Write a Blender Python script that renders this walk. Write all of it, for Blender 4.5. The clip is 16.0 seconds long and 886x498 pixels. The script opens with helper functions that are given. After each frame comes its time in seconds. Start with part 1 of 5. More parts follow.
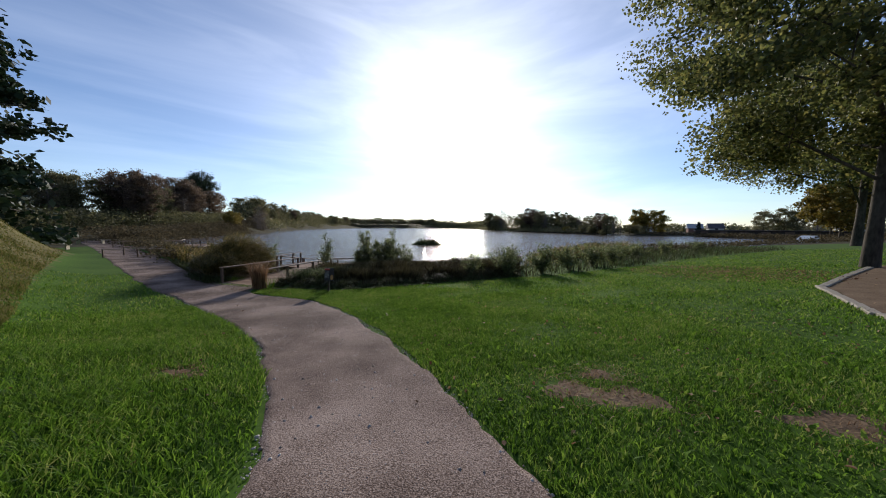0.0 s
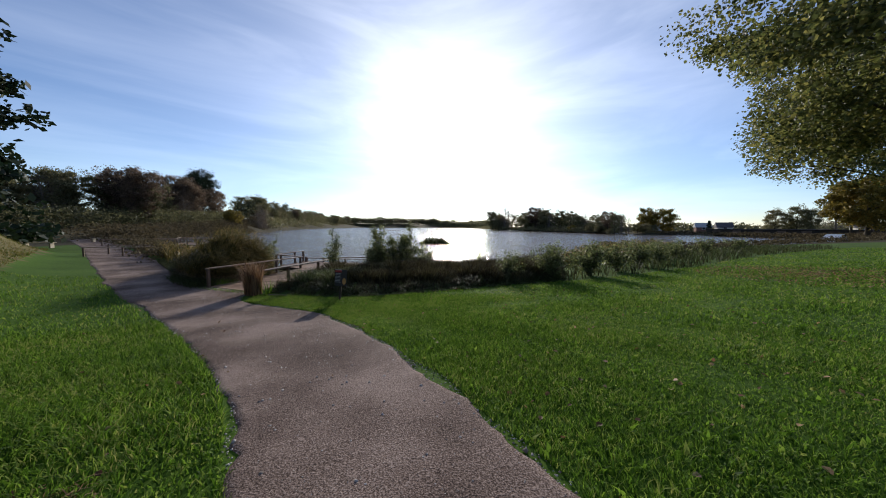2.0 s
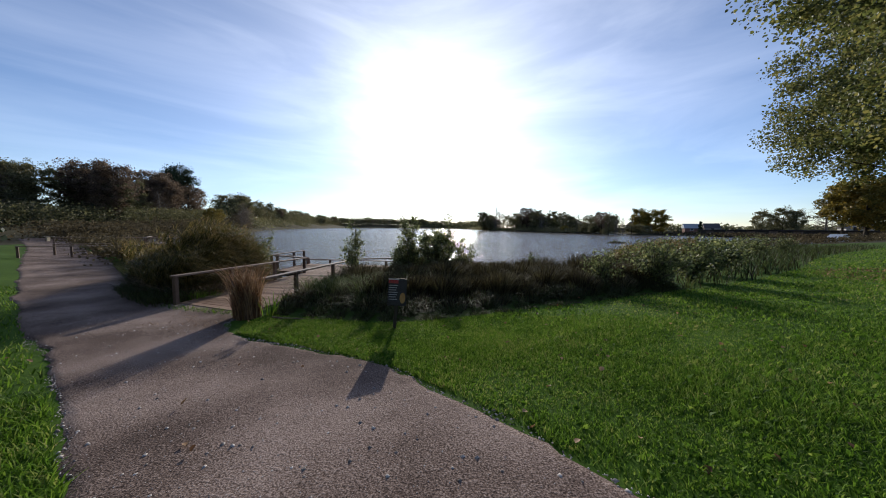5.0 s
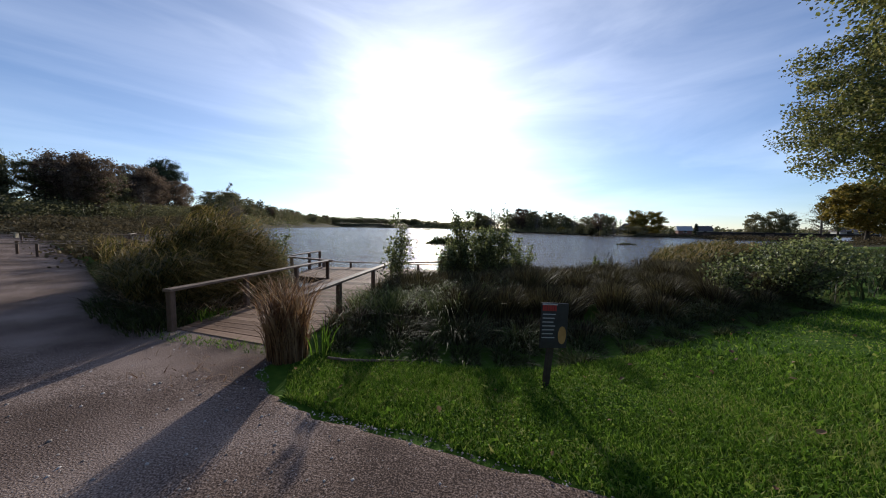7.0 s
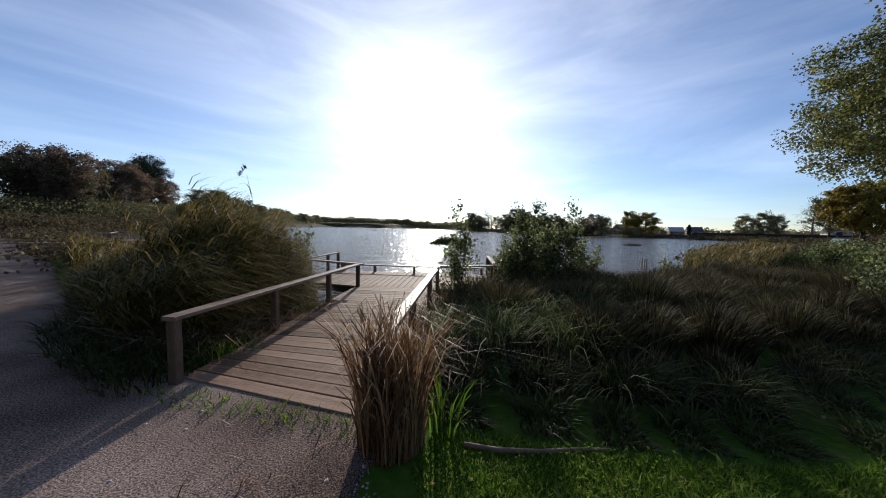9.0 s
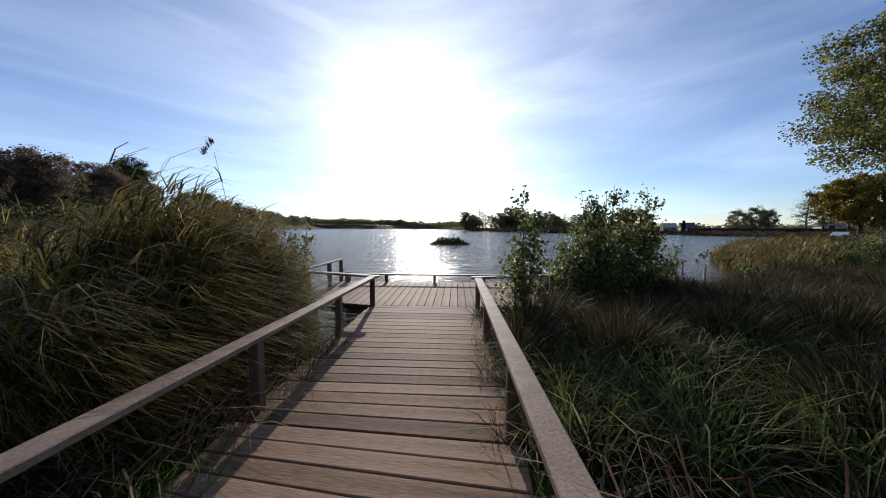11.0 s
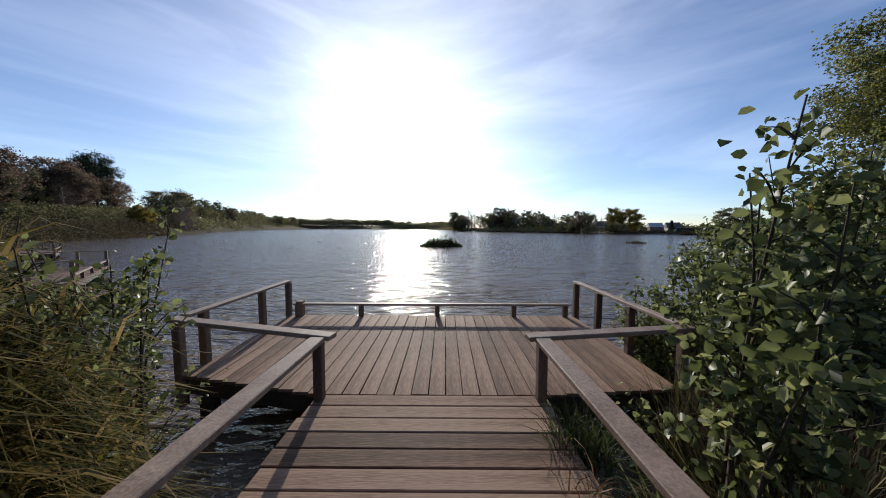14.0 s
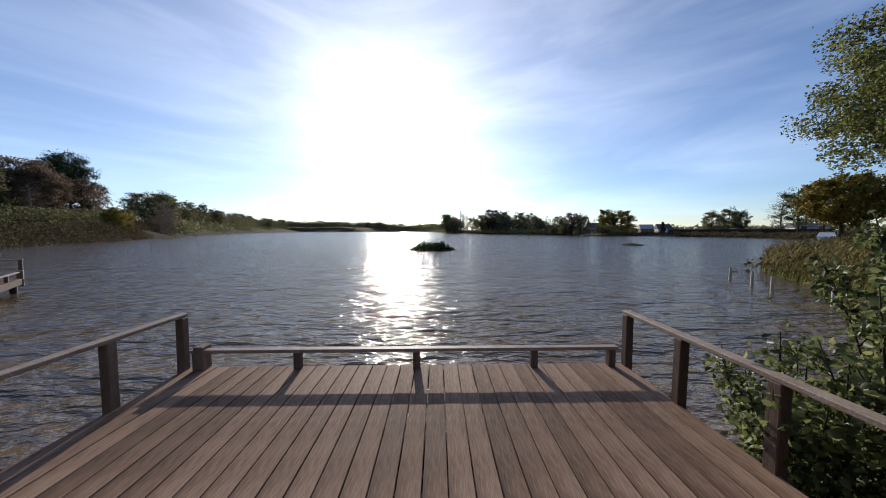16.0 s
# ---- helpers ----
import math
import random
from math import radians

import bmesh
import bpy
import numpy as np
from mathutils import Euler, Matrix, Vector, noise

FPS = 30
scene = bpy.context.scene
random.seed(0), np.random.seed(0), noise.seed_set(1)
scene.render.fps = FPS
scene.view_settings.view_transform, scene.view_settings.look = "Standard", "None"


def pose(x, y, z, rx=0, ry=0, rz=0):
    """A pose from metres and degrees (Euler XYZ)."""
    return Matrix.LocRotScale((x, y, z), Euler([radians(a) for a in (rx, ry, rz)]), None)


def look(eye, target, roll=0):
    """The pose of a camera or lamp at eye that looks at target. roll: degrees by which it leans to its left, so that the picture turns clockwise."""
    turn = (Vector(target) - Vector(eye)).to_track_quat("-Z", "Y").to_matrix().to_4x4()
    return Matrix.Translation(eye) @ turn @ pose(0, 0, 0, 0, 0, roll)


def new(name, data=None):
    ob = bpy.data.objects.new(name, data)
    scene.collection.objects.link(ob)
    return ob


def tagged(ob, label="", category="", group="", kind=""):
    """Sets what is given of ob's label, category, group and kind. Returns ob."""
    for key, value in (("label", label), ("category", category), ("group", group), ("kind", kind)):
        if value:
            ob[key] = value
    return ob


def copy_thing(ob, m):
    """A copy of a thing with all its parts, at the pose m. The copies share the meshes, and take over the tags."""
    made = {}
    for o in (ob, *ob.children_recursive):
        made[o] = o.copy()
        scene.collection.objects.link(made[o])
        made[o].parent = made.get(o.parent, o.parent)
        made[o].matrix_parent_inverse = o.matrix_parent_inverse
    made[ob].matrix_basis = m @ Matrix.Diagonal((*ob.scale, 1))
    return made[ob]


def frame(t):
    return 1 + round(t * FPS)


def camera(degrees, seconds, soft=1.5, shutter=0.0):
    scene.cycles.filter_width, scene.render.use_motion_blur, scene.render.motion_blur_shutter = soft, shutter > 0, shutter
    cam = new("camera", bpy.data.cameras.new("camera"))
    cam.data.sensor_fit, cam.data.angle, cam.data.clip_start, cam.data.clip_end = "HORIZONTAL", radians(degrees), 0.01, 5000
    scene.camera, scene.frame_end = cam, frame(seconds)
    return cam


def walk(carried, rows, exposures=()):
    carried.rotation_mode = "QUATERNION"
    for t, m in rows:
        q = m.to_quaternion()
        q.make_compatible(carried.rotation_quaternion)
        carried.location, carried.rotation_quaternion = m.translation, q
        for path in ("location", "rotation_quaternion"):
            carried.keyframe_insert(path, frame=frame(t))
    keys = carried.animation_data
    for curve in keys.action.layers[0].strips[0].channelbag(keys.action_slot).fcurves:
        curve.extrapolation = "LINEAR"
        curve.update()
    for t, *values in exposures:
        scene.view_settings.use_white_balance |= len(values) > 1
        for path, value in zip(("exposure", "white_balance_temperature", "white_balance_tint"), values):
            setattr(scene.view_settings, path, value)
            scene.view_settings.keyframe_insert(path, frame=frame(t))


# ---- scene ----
cam = camera(112.5, 16.0, soft=1.0)
PATH = [
    (0, (8.708, -15.632, 2.086), (8.38, -13.665, 1.937), 0.3),
    (0.5, (8.436, -15.18, 2.016), (8.083, -13.217, 1.865), 0.2),
    (1, (8.149, -14.734, 1.963), (7.787, -12.773, 1.813), 0.2),
    (1.5, (7.787, -14.305, 1.926), (7.441, -12.341, 1.776), 0.2),
    (2, (7.396, -13.871, 1.858), (7.06, -11.905, 1.706), 0.3),
    (2.5, (7.02, -13.401, 1.769), (6.697, -11.433, 1.619), 0.4),
    (3, (6.595, -12.964, 1.717), (6.287, -10.993, 1.569), 0.3),
    (3.5, (6.182, -12.577, 1.681), (5.887, -10.604, 1.533), 0.3),
    (4, (5.818, -12.182, 1.625), (5.536, -10.207, 1.478), 0.3),
    (6.5, (3.523, -10.386, 1.505), (3.312, -8.403, 1.36), 0.9),
    (7, (3.038, -9.961, 1.456), (2.84, -7.976, 1.312), 1.0),
    (7.5, (2.592, -9.652, 1.408), (2.409, -7.665, 1.266), 1.0),
    (8, (2.175, -9.309, 1.384), (2.006, -7.321, 1.241), 1.1),
    (8.5, (1.788, -8.977, 1.376), (1.635, -6.988, 1.234), 1.2),
    (9, (1.465, -8.723, 1.357), (1.325, -6.733, 1.216), 1.2),
    (9.5, (1.167, -8.383, 1.32), (1.041, -6.392, 1.18), 1.2),
    (10, (0.919, -8.013, 1.33), (0.801, -6.021, 1.187), 0.2),
    (12.5, (0.268, -5.895, 1.376), (0.216, -3.901, 1.237), 0.9),
    (13, (0.238, -5.452, 1.404), (0.202, -3.457, 1.264), 0.7),
    (13.5, (0.168, -5.015, 1.421), (0.141, -3.02, 1.283), 0.5),
    (14, (0.121, -4.578, 1.386), (0.106, -2.583, 1.246), 0.1),
    (14.5, (0.117, -4.169, 1.395), (0.115, -2.174, 1.261), 0.1),
    (15, (0.103, -3.793, 1.385), (0.117, -1.798, 1.249), -0.2),
    (15.5, (0.134, -3.41, 1.382), (0.161, -1.414, 1.253), -0.1),
    (16, (0.217, -2.95, 1.396), (0.253, -0.955, 1.271), -0.1),
]
walk(cam, [(t, look(eye, at, roll)) for t, eye, at, roll in PATH])

# ---- light ----
SUN_AZ, SUN_EL = -7.5, 18.6          # degrees: bearing from +y towards +x, and height
SUN_DIR = Vector((math.sin(radians(SUN_AZ)) * math.cos(radians(SUN_EL)),
                  math.cos(radians(SUN_AZ)) * math.cos(radians(SUN_EL)), math.sin(radians(SUN_EL))))
scene.view_settings.exposure = 0.1


def sky_world():
    w = bpy.data.worlds.new("sky")
    w.use_nodes = True
    scene.world = w
    nt = w.node_tree
    nt.nodes.clear()
    N = nt.nodes.new
    L = nt.links.new
    out, bg = N("ShaderNodeOutputWorld"), N("ShaderNodeBackground")
    sky = N("ShaderNodeTexSky")
    sky.sky_type, sky.sun_disc = "NISHITA", False
    sky.sun_elevation, sky.sun_rotation = radians(SUN_EL), radians(SUN_AZ)
    sky.altitude, sky.air_density, sky.dust_density, sky.ozone_density = 900, 1.0, 0.2, 3.0
    tc = N("ShaderNodeTexCoord")
    # thin cirrus streaks
    mp = N("ShaderNodeMapping")
    mp.inputs["Scale"].default_value = (1.1, 0.6, 5.0)
    mp.inputs["Rotation"].default_value = (0.25, 0.45, 0.2)
    nz = N("ShaderNodeTexNoise")
    nz.inputs["Scale"].default_value, nz.inputs["Detail"].default_value, nz.inputs["Roughness"].default_value = 1.7, 6, 0.55
    nz.inputs["Distortion"].default_value = 0.6
    rmp = N("ShaderNodeMapRange")
    rmp.inputs["From Min"].default_value, rmp.inputs["From Max"].default_value = 0.42, 0.78
    rmp.inputs["To Max"].default_value = CIRRUS
    L(tc.outputs["Generated"], mp.inputs["Vector"])
    L(mp.outputs["Vector"], nz.inputs["Vector"])
    L(nz.outputs["Fac"], rmp.inputs["Value"])
    # veil of bright haze round the sun
    dot = N("ShaderNodeVectorMath")
    dot.operation = "DOT_PRODUCT"
    dot.inputs[1].default_value = SUN_DIR
    nrm = N("ShaderNodeVectorMath")
    nrm.operation = "NORMALIZE"
    L(tc.outputs["Generated"], nrm.inputs[0])
    L(nrm.outputs["Vector"], dot.inputs[0])
    total = None
    for power, gain in VEIL:
        mx = N("ShaderNodeMath")
        mx.operation = "MAXIMUM"
        mx.inputs[1].default_value = 0.0
        L(dot.outputs["Value"], mx.inputs[0])
        pw = N("ShaderNodeMath")
        pw.operation = "POWER"
        pw.inputs[1].default_value = power
        L(mx.outputs[0], pw.inputs[0])
        ml = N("ShaderNodeMath")
        ml.operation = "MULTIPLY"
        ml.inputs[1].default_value = gain
        L(pw.outputs[0], ml.inputs[0])
        if total is None:
            total = ml
        else:
            sm = N("ShaderNodeMath")
            sm.operation = "ADD"
            L(total.outputs[0], sm.inputs[0])
            L(ml.outputs[0], sm.inputs[1])
            total = sm
    uneven = N("ShaderNodeMapRange")
    uneven.inputs["From Min"].default_value, uneven.inputs["From Max"].default_value = 0.3, 0.75
    uneven.inputs["To Min"].default_value, uneven.inputs["To Max"].default_value = 0.8, 1.25
    L(nz.outputs["Fac"], uneven.inputs["Value"])
    sm = N("ShaderNodeMath")
    sm.operation = "MULTIPLY_ADD"
    L(total.outputs[0], sm.inputs[0])
    L(uneven.outputs[0], sm.inputs[1])
    L(rmp.outputs[0], sm.inputs[2])
    scl = N("ShaderNodeVectorMath")
    scl.operation = "SCALE"
    scl.inputs[0].default_value = (1.0, 0.99, 0.96)
    L(sm.outputs[0], scl.inputs["Scale"])
    tint = N("ShaderNodeVectorMath")
    tint.operation = "MULTIPLY"
    tint.inputs[1].default_value = SKY_TINT
    L(sky.outputs["Color"], tint.inputs[0])
    addv = N("ShaderNodeVectorMath")
    addv.operation = "ADD"
    L(tint.outputs["Vector"], addv.inputs[0])
    L(scl.outputs["Vector"], addv.inputs[1])
    L(addv.outputs["Vector"], bg.inputs["Color"])
    bg.inputs["Strength"].default_value = SKY_STRENGTH
    L(bg.outputs[0], out.inputs["Surface"])


SKY_STRENGTH, CIRRUS = 0.104, 1.5
SKY_TINT = (1.0, 1.02, 1.16)
VEIL = ((3.5, 2.6), (13.0, 4.2), (50.0, 5.0))
sky_world()
sun = new("sun", bpy.data.lights.new("sun", "SUN"))
sun.data.energy, sun.data.angle, sun.data.color = 3.6, radians(0.6), (1.0, 0.93, 0.82)
sun.matrix_world = look((0, 0, 60), tuple(Vector((0, 0, 60)) - SUN_DIR))


# ---- materials ----
def mat(name, ramp, scale=(3.0, 40.0), rough=0.8, bump=0.3, spec=0.3, island=0.0, objrand=0.0, translucent=0.0,
        stretch=(1, 1, 1), coords="Object", bump_scale=None, metallic=0.0, coarse=0.5):
    """A surface of two noises, coarse and fine, run through a colour ramp; island and objrand shift it piece by piece."""
    m = bpy.data.materials.new(name)
    m.use_nodes = True
    nt = m.node_tree
    nt.nodes.clear()
    N, L = nt.nodes.new, nt.links.new
    out, bsdf = N("ShaderNodeOutputMaterial"), N("ShaderNodeBsdfPrincipled")
    tc, mp = N("ShaderNodeTexCoord"), N("ShaderNodeMapping")
    mp.inputs["Scale"].default_value = stretch
    geo = N("ShaderNodeNewGeometry")
    L(geo.outputs["Position"] if coords == "World" else tc.outputs[coords], mp.inputs["Vector"])
    facs = []
    for s, d in zip(scale, (3, 5)):
        n = N("ShaderNodeTexNoise")
        n.inputs["Scale"].default_value, n.inputs["Detail"].default_value = s, d
        L(mp.outputs["Vector"], n.inputs["Vector"])
        facs.append(n)
    mixf = N("ShaderNodeMath")
    mixf.operation = "MULTIPLY_ADD"
    mixf.inputs[1].default_value = coarse
    half = N("ShaderNodeMath")
    half.operation = "MULTIPLY"
    half.inputs[1].default_value = 1 - coarse
    L(facs[1].outputs["Fac"], half.inputs[0])
    L(facs[0].outputs["Fac"], mixf.inputs[0])
    L(half.outputs[0], mixf.inputs[2])
    value = mixf
    for amount, node, socket in ((island, geo, "Random Per Island"), (objrand, None, "Random")):
        if amount:
            node = node or N("ShaderNodeObjectInfo")
            sh = N("ShaderNodeMath")
            sh.operation = "MULTIPLY_ADD"
            sh.inputs[1].default_value = amount
            L(node.outputs[socket], sh.inputs[0])
            off = N("ShaderNodeMath")
            off.operation = "SUBTRACT"
            off.inputs[1].default_value = amount / 2
            L(value.outputs[0], off.inputs[0])
            L(off.outputs[0], sh.inputs[2])
            value = sh
    cr = N("ShaderNodeValToRGB")
    els = cr.color_ramp.elements
    while len(els) < len(ramp):
        els.new(0.5)
    for e, (p, c) in zip(els, ramp):
        e.position, e.color = p, (*c, 1)
    L(value.outputs[0], cr.inputs["Fac"])
    L(cr.outputs["Color"], bsdf.inputs["Base Color"])
    bsdf.inputs["Roughness"].default_value = rough
    bsdf.inputs["Specular IOR Level"].default_value = spec
    bsdf.inputs["Metallic"].default_value = metallic
    if bump:
        b = N("ShaderNodeBump")
        b.inputs["Strength"].default_value, b.inputs["Distance"].default_value = bump, bump_scale or 0.02
        L(facs[1].outputs["Fac"], b.inputs["Height"])
        L(b.outputs["Normal"], bsdf.inputs["Normal"])
    surf = bsdf
    if translucent:
        tr, mx = N("ShaderNodeBsdfTranslucent"), N("ShaderNodeMixShader")
        L(cr.outputs["Color"], tr.inputs["Color"])
        mx.inputs["Fac"].default_value = translucent
        L(bsdf.outputs[0], mx.inputs[1])
        L(tr.outputs[0], mx.inputs[2])
        surf = mx
    L(surf.outputs[0], out.inputs["Surface"])
    return m


def water_mat():
    m = bpy.data.materials.new("lake_water")
    m.use_nodes = True
    nt = m.node_tree
    b = nt.nodes["Principled BSDF"]
    b.inputs["Base Color"].default_value = (0.135, 0.093, 0.058, 1)
    b.inputs["Roughness"].default_value, b.inputs["IOR"].default_value = 0.08, 1.33
    N, L = nt.nodes.new, nt.links.new
    geo = N("ShaderNodeNewGeometry")
    prev = None
    for s, st, dist, sy in ((0.45, 0.8, 0.3, 2.4), (2.0, 0.9, 0.13, 2.2), (6.0, 0.8, 0.035, 1.8)):
        mp = N("ShaderNodeMapping")
        mp.inputs["Scale"].default_value = (1.0, sy, 1.0)
        mp.inputs["Rotation"].default_value = (0, 0, 0.25)
        n = N("ShaderNodeTexNoise")
        n.inputs["Scale"].default_value, n.inputs["Detail"].default_value = s, 3
        bp = N("ShaderNodeBump")
        bp.inputs["Strength"].default_value, bp.inputs["Distance"].default_value = st, dist
        L(geo.outputs["Position"], mp.inputs["Vector"])
        L(mp.outputs["Vector"], n.inputs["Vector"])
        L(n.outputs["Fac"], bp.inputs["Height"])
        if prev:
            L(prev.outputs["Normal"], bp.inputs["Normal"])
        prev = bp
    L(prev.outputs["Normal"], b.inputs["Normal"])
    return m


WATER = water_mat()
SOIL = mat("lawn_soil", ((0.3, (0.03, 0.065, 0.007)), (0.55, (0.058, 0.115, 0.012)), (0.75, (0.1, 0.155, 0.02))), (0.5, 14), 0.95, 0.6, 0.1, coords="World")
GRAVEL = mat("gravel_path", ((0.39, (0.05, 0.034, 0.028)), (0.5, (0.185, 0.13, 0.105)), (0.62, (0.41, 0.315, 0.265))), (0.9, 95), 0.95, 0.8, 0.1, coords="World", bump_scale=0.008, coarse=0.36)
EARTH = mat("bare_earth", ((0.3, (0.10, 0.065, 0.04)), (0.6, (0.20, 0.135, 0.085)), (0.8, (0.28, 0.2, 0.13))), (2, 30), 0.95, 0.8, 0.1, coords="World")
STONE = mat("pale_kerb_stone", ((0.3, (0.26, 0.22, 0.17)), (0.7, (0.42, 0.37, 0.3))), (4, 40), 0.9, 0.5, 0.2, coords="World")
PEBBLE = mat("pebble", ((0.3, (0.20, 0.17, 0.15)), (0.7, (0.55, 0.5, 0.46))), (8, 60), 0.85, 0.3, 0.3, island=0.7)
GRASS = mat("grass_blade", ((0.2, (0.04, 0.086, 0.010)), (0.45, (0.108, 0.215, 0.02)), (0.68, (0.2, 0.325, 0.036)), (0.92, (0.35, 0.345, 0.11))), (0.7, 5), 0.65, 0, 0.16, island=0.7, translucent=0.5, coords="World")
BANK = mat("bank_grass_blade", ((0.2, (0.065, 0.085, 0.014)), (0.45, (0.14, 0.15, 0.03)), (0.65, (0.25, 0.205, 0.075)), (0.9, (0.38, 0.3, 0.15))), (0.4, 3), 0.75, 0, 0.1, island=0.6, translucent=0.4, coords="World")
SEDGE_DARK = mat("dark_sedge_blade", ((0.15, (0.026, 0.019, 0.011)), (0.45, (0.06, 0.046, 0.023)), (0.7, (0.095, 0.085, 0.033)), (1.0, (0.2, 0.165, 0.08))), (0.6, 3), 0.65, 0, 0.12, island=0.95, translucent=0.22, coords="World")
SEDGE = mat("sedge_blade", ((0.15, (0.03, 0.03, 0.013)), (0.38, (0.055, 0.066, 0.022)), (0.6, (0.075, 0.098, 0.03)), (0.88, (0.08, 0.1, 0.032)), (1.0, (0.14, 0.15, 0.07))), (0.6, 3), 0.6, 0, 0.16, island=0.95, translucent=0.4, coords="World")
SEDGE_FRESH = mat("fresh_sedge_blade", ((0.15, (0.045, 0.055, 0.018)), (0.45, (0.1, 0.13, 0.036)), (0.7, (0.17, 0.2, 0.065)), (1.0, (0.33, 0.33, 0.18))), (0.6, 3), 0.6, 0, 0.12, island=0.9, translucent=0.45, coords="World")
REED = mat("reed_leaf", ((0.12, (0.04, 0.042, 0.012)), (0.42, (0.125, 0.115, 0.028)), (0.66, (0.24, 0.175, 0.05)), (0.92, (0.4, 0.28, 0.12))), (0.6, 3), 0.55, 0, 0.2, island=0.9, translucent=0.38, coords="World")
DEAD = mat("dead_reed_stalk", ((0.2, (0.065, 0.042, 0.025)), (0.5, (0.16, 0.108, 0.062)), (0.75, (0.27, 0.195, 0.115)), (0.95, (0.46, 0.37, 0.26))), (1, 5), 0.6, 0, 0.25, island=0.8, translucent=0.25, coords="World")
DRY = mat("dry_grass_blade", ((0.2, (0.10, 0.05, 0.025)), (0.5, (0.25, 0.135, 0.07)), (0.8, (0.48, 0.31, 0.17))), (1, 5), 0.6, 0, 0.25, island=0.7, translucent=0.35, coords="World")
ALDER = mat("alder_leaf", ((0.15, (0.05, 0.064, 0.022)), (0.5, (0.13, 0.152, 0.052)), (0.75, (0.24, 0.265, 0.105)), (0.97, (0.4, 0.39, 0.15))), (1, 6), 0.42, 0, 0.4, island=0.75, translucent=0.52, coords="World")
LEAF_A = mat("plane_leaf", ((0.2, (0.06, 0.072, 0.024)), (0.5, (0.14, 0.16, 0.045)), (0.85, (0.28, 0.25, 0.075))), (0.4, 3), 0.5, 0, 0.4, island=0.75, translucent=0.55, coords="World")
LEAF_Y = mat("yellow_autumn_leaf", ((0.2, (0.11, 0.10, 0.018)), (0.5, (0.22, 0.17, 0.03)), (0.8, (0.36, 0.25, 0.05))), (0.4, 3), 0.5, 0, 0.3, island=0.6, translucent=0.4, coords="World")
LEAF_D = mat("dull_autumn_leaf", ((0.2, (0.065, 0.072, 0.034)), (0.5, (0.16, 0.155, 0.075)), (0.8, (0.28, 0.24, 0.12))), (0.1, 1), 0.6, 0, 0.2, island=0.5, objrand=0.35, translucent=0.48, coords="World")
LEAF_B = mat("russet_leaf", ((0.2, (0.06, 0.042, 0.03)), (0.5, (0.16, 0.112, 0.08)), (0.8, (0.26, 0.185, 0.12))), (0.1, 1), 0.6, 0, 0.2, island=0.5, objrand=0.3, translucent=0.45, coords="World")
NEEDLE = mat("conifer_needle", ((0.2, (0.012, 0.024, 0.012)), (0.6, (0.028, 0.048, 0.02)), (0.85, (0.06, 0.075, 0.03))), (0.3, 3), 0.6, 0, 0.2, island=0.5, translucent=0.15, coords="World")
SCRUB = mat("brown_scrub", ((0.2, (0.05, 0.04, 0.022)), (0.5, (0.11, 0.085, 0.045)), (0.8, (0.20, 0.155, 0.085))), (0.2, 2), 0.8, 0, 0.1, island=0.6, translucent=0.25, coords="World")
BARK = mat("bark", ((0.35, (0.03, 0.024, 0.017)), (0.65, (0.11, 0.088, 0.065))), (3, 14), 0.9, 0.8, 0.2, stretch=(1, 1, 0.3))
PALE_BARK = mat("pale_twig", ((0.3, (0.12, 0.1, 0.08)), (0.7, (0.25, 0.215, 0.175))), (3, 14), 0.9, 0.4, 0.2)
DECK = mat("weathered_deck_board", ((0.33, (0.088, 0.05, 0.032)), (0.5, (0.205, 0.121, 0.077)), (0.68, (0.36, 0.235, 0.16))), (2.2, 26), 0.75, 0.35, 0.2, objrand=0.18, stretch=(5, 0.45, 5), bump_scale=0.004)
PLANK = mat("weathered_ramp_plank", ((0.33, (0.088, 0.05, 0.032)), (0.5, (0.205, 0.121, 0.077)), (0.68, (0.36, 0.235, 0.16))), (2.2, 26), 0.75, 0.35, 0.2, objrand=0.28, stretch=(0.45, 5, 5), bump_scale=0.004)
RAIL = mat("grey_rail_wood", ((0.28, (0.16, 0.10, 0.07)), (0.5, (0.29, 0.205, 0.15)), (0.75, (0.46, 0.36, 0.28))), (2, 24), 0.6, 0.4, 0.35, objrand=0.2, stretch=(3, 3, 3), bump_scale=0.004)
POST = mat("brown_post_wood", ((0.28, (0.08, 0.05, 0.034)), (0.55, (0.17, 0.112, 0.078)), (0.8, (0.28, 0.19, 0.135))), (3, 26), 0.65, 0.4, 0.3, objrand=0.25, stretch=(4, 4, 0.5), bump_scale=0.004)
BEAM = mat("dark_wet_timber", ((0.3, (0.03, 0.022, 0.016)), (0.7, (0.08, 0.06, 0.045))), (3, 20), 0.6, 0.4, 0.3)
PALEWOOD = mat("pale_new_timber", ((0.3, (0.4, 0.34, 0.24)), (0.7, (0.58, 0.5, 0.38))), (3, 20), 0.7, 0.3, 0.3)
SIGN = mat("dark_sign_panel", ((0.3, (0.02, 0.018, 0.018)), (0.7, (0.045, 0.04, 0.04))), (3, 30), 0.5, 0.1, 0.4)
SIGN_RED = mat("red_sign_print", ((0.3, (0.4, 0.04, 0.03)), (0.7, (0.55, 0.06, 0.05))), (3, 30), 0.5, 0, 0.3)
SIGN_PALE = mat("pale_sign_print", ((0.3, (0.4, 0.4, 0.38)), (0.7, (0.55, 0.55, 0.52))), (3, 30), 0.5, 0, 0.3)
SIGN_ORANGE = mat("orange_sign_print", ((0.3, (0.4, 0.2, 0.06)), (0.7, (0.55, 0.3, 0.1))), (9, 30), 0.5, 0, 0.3)
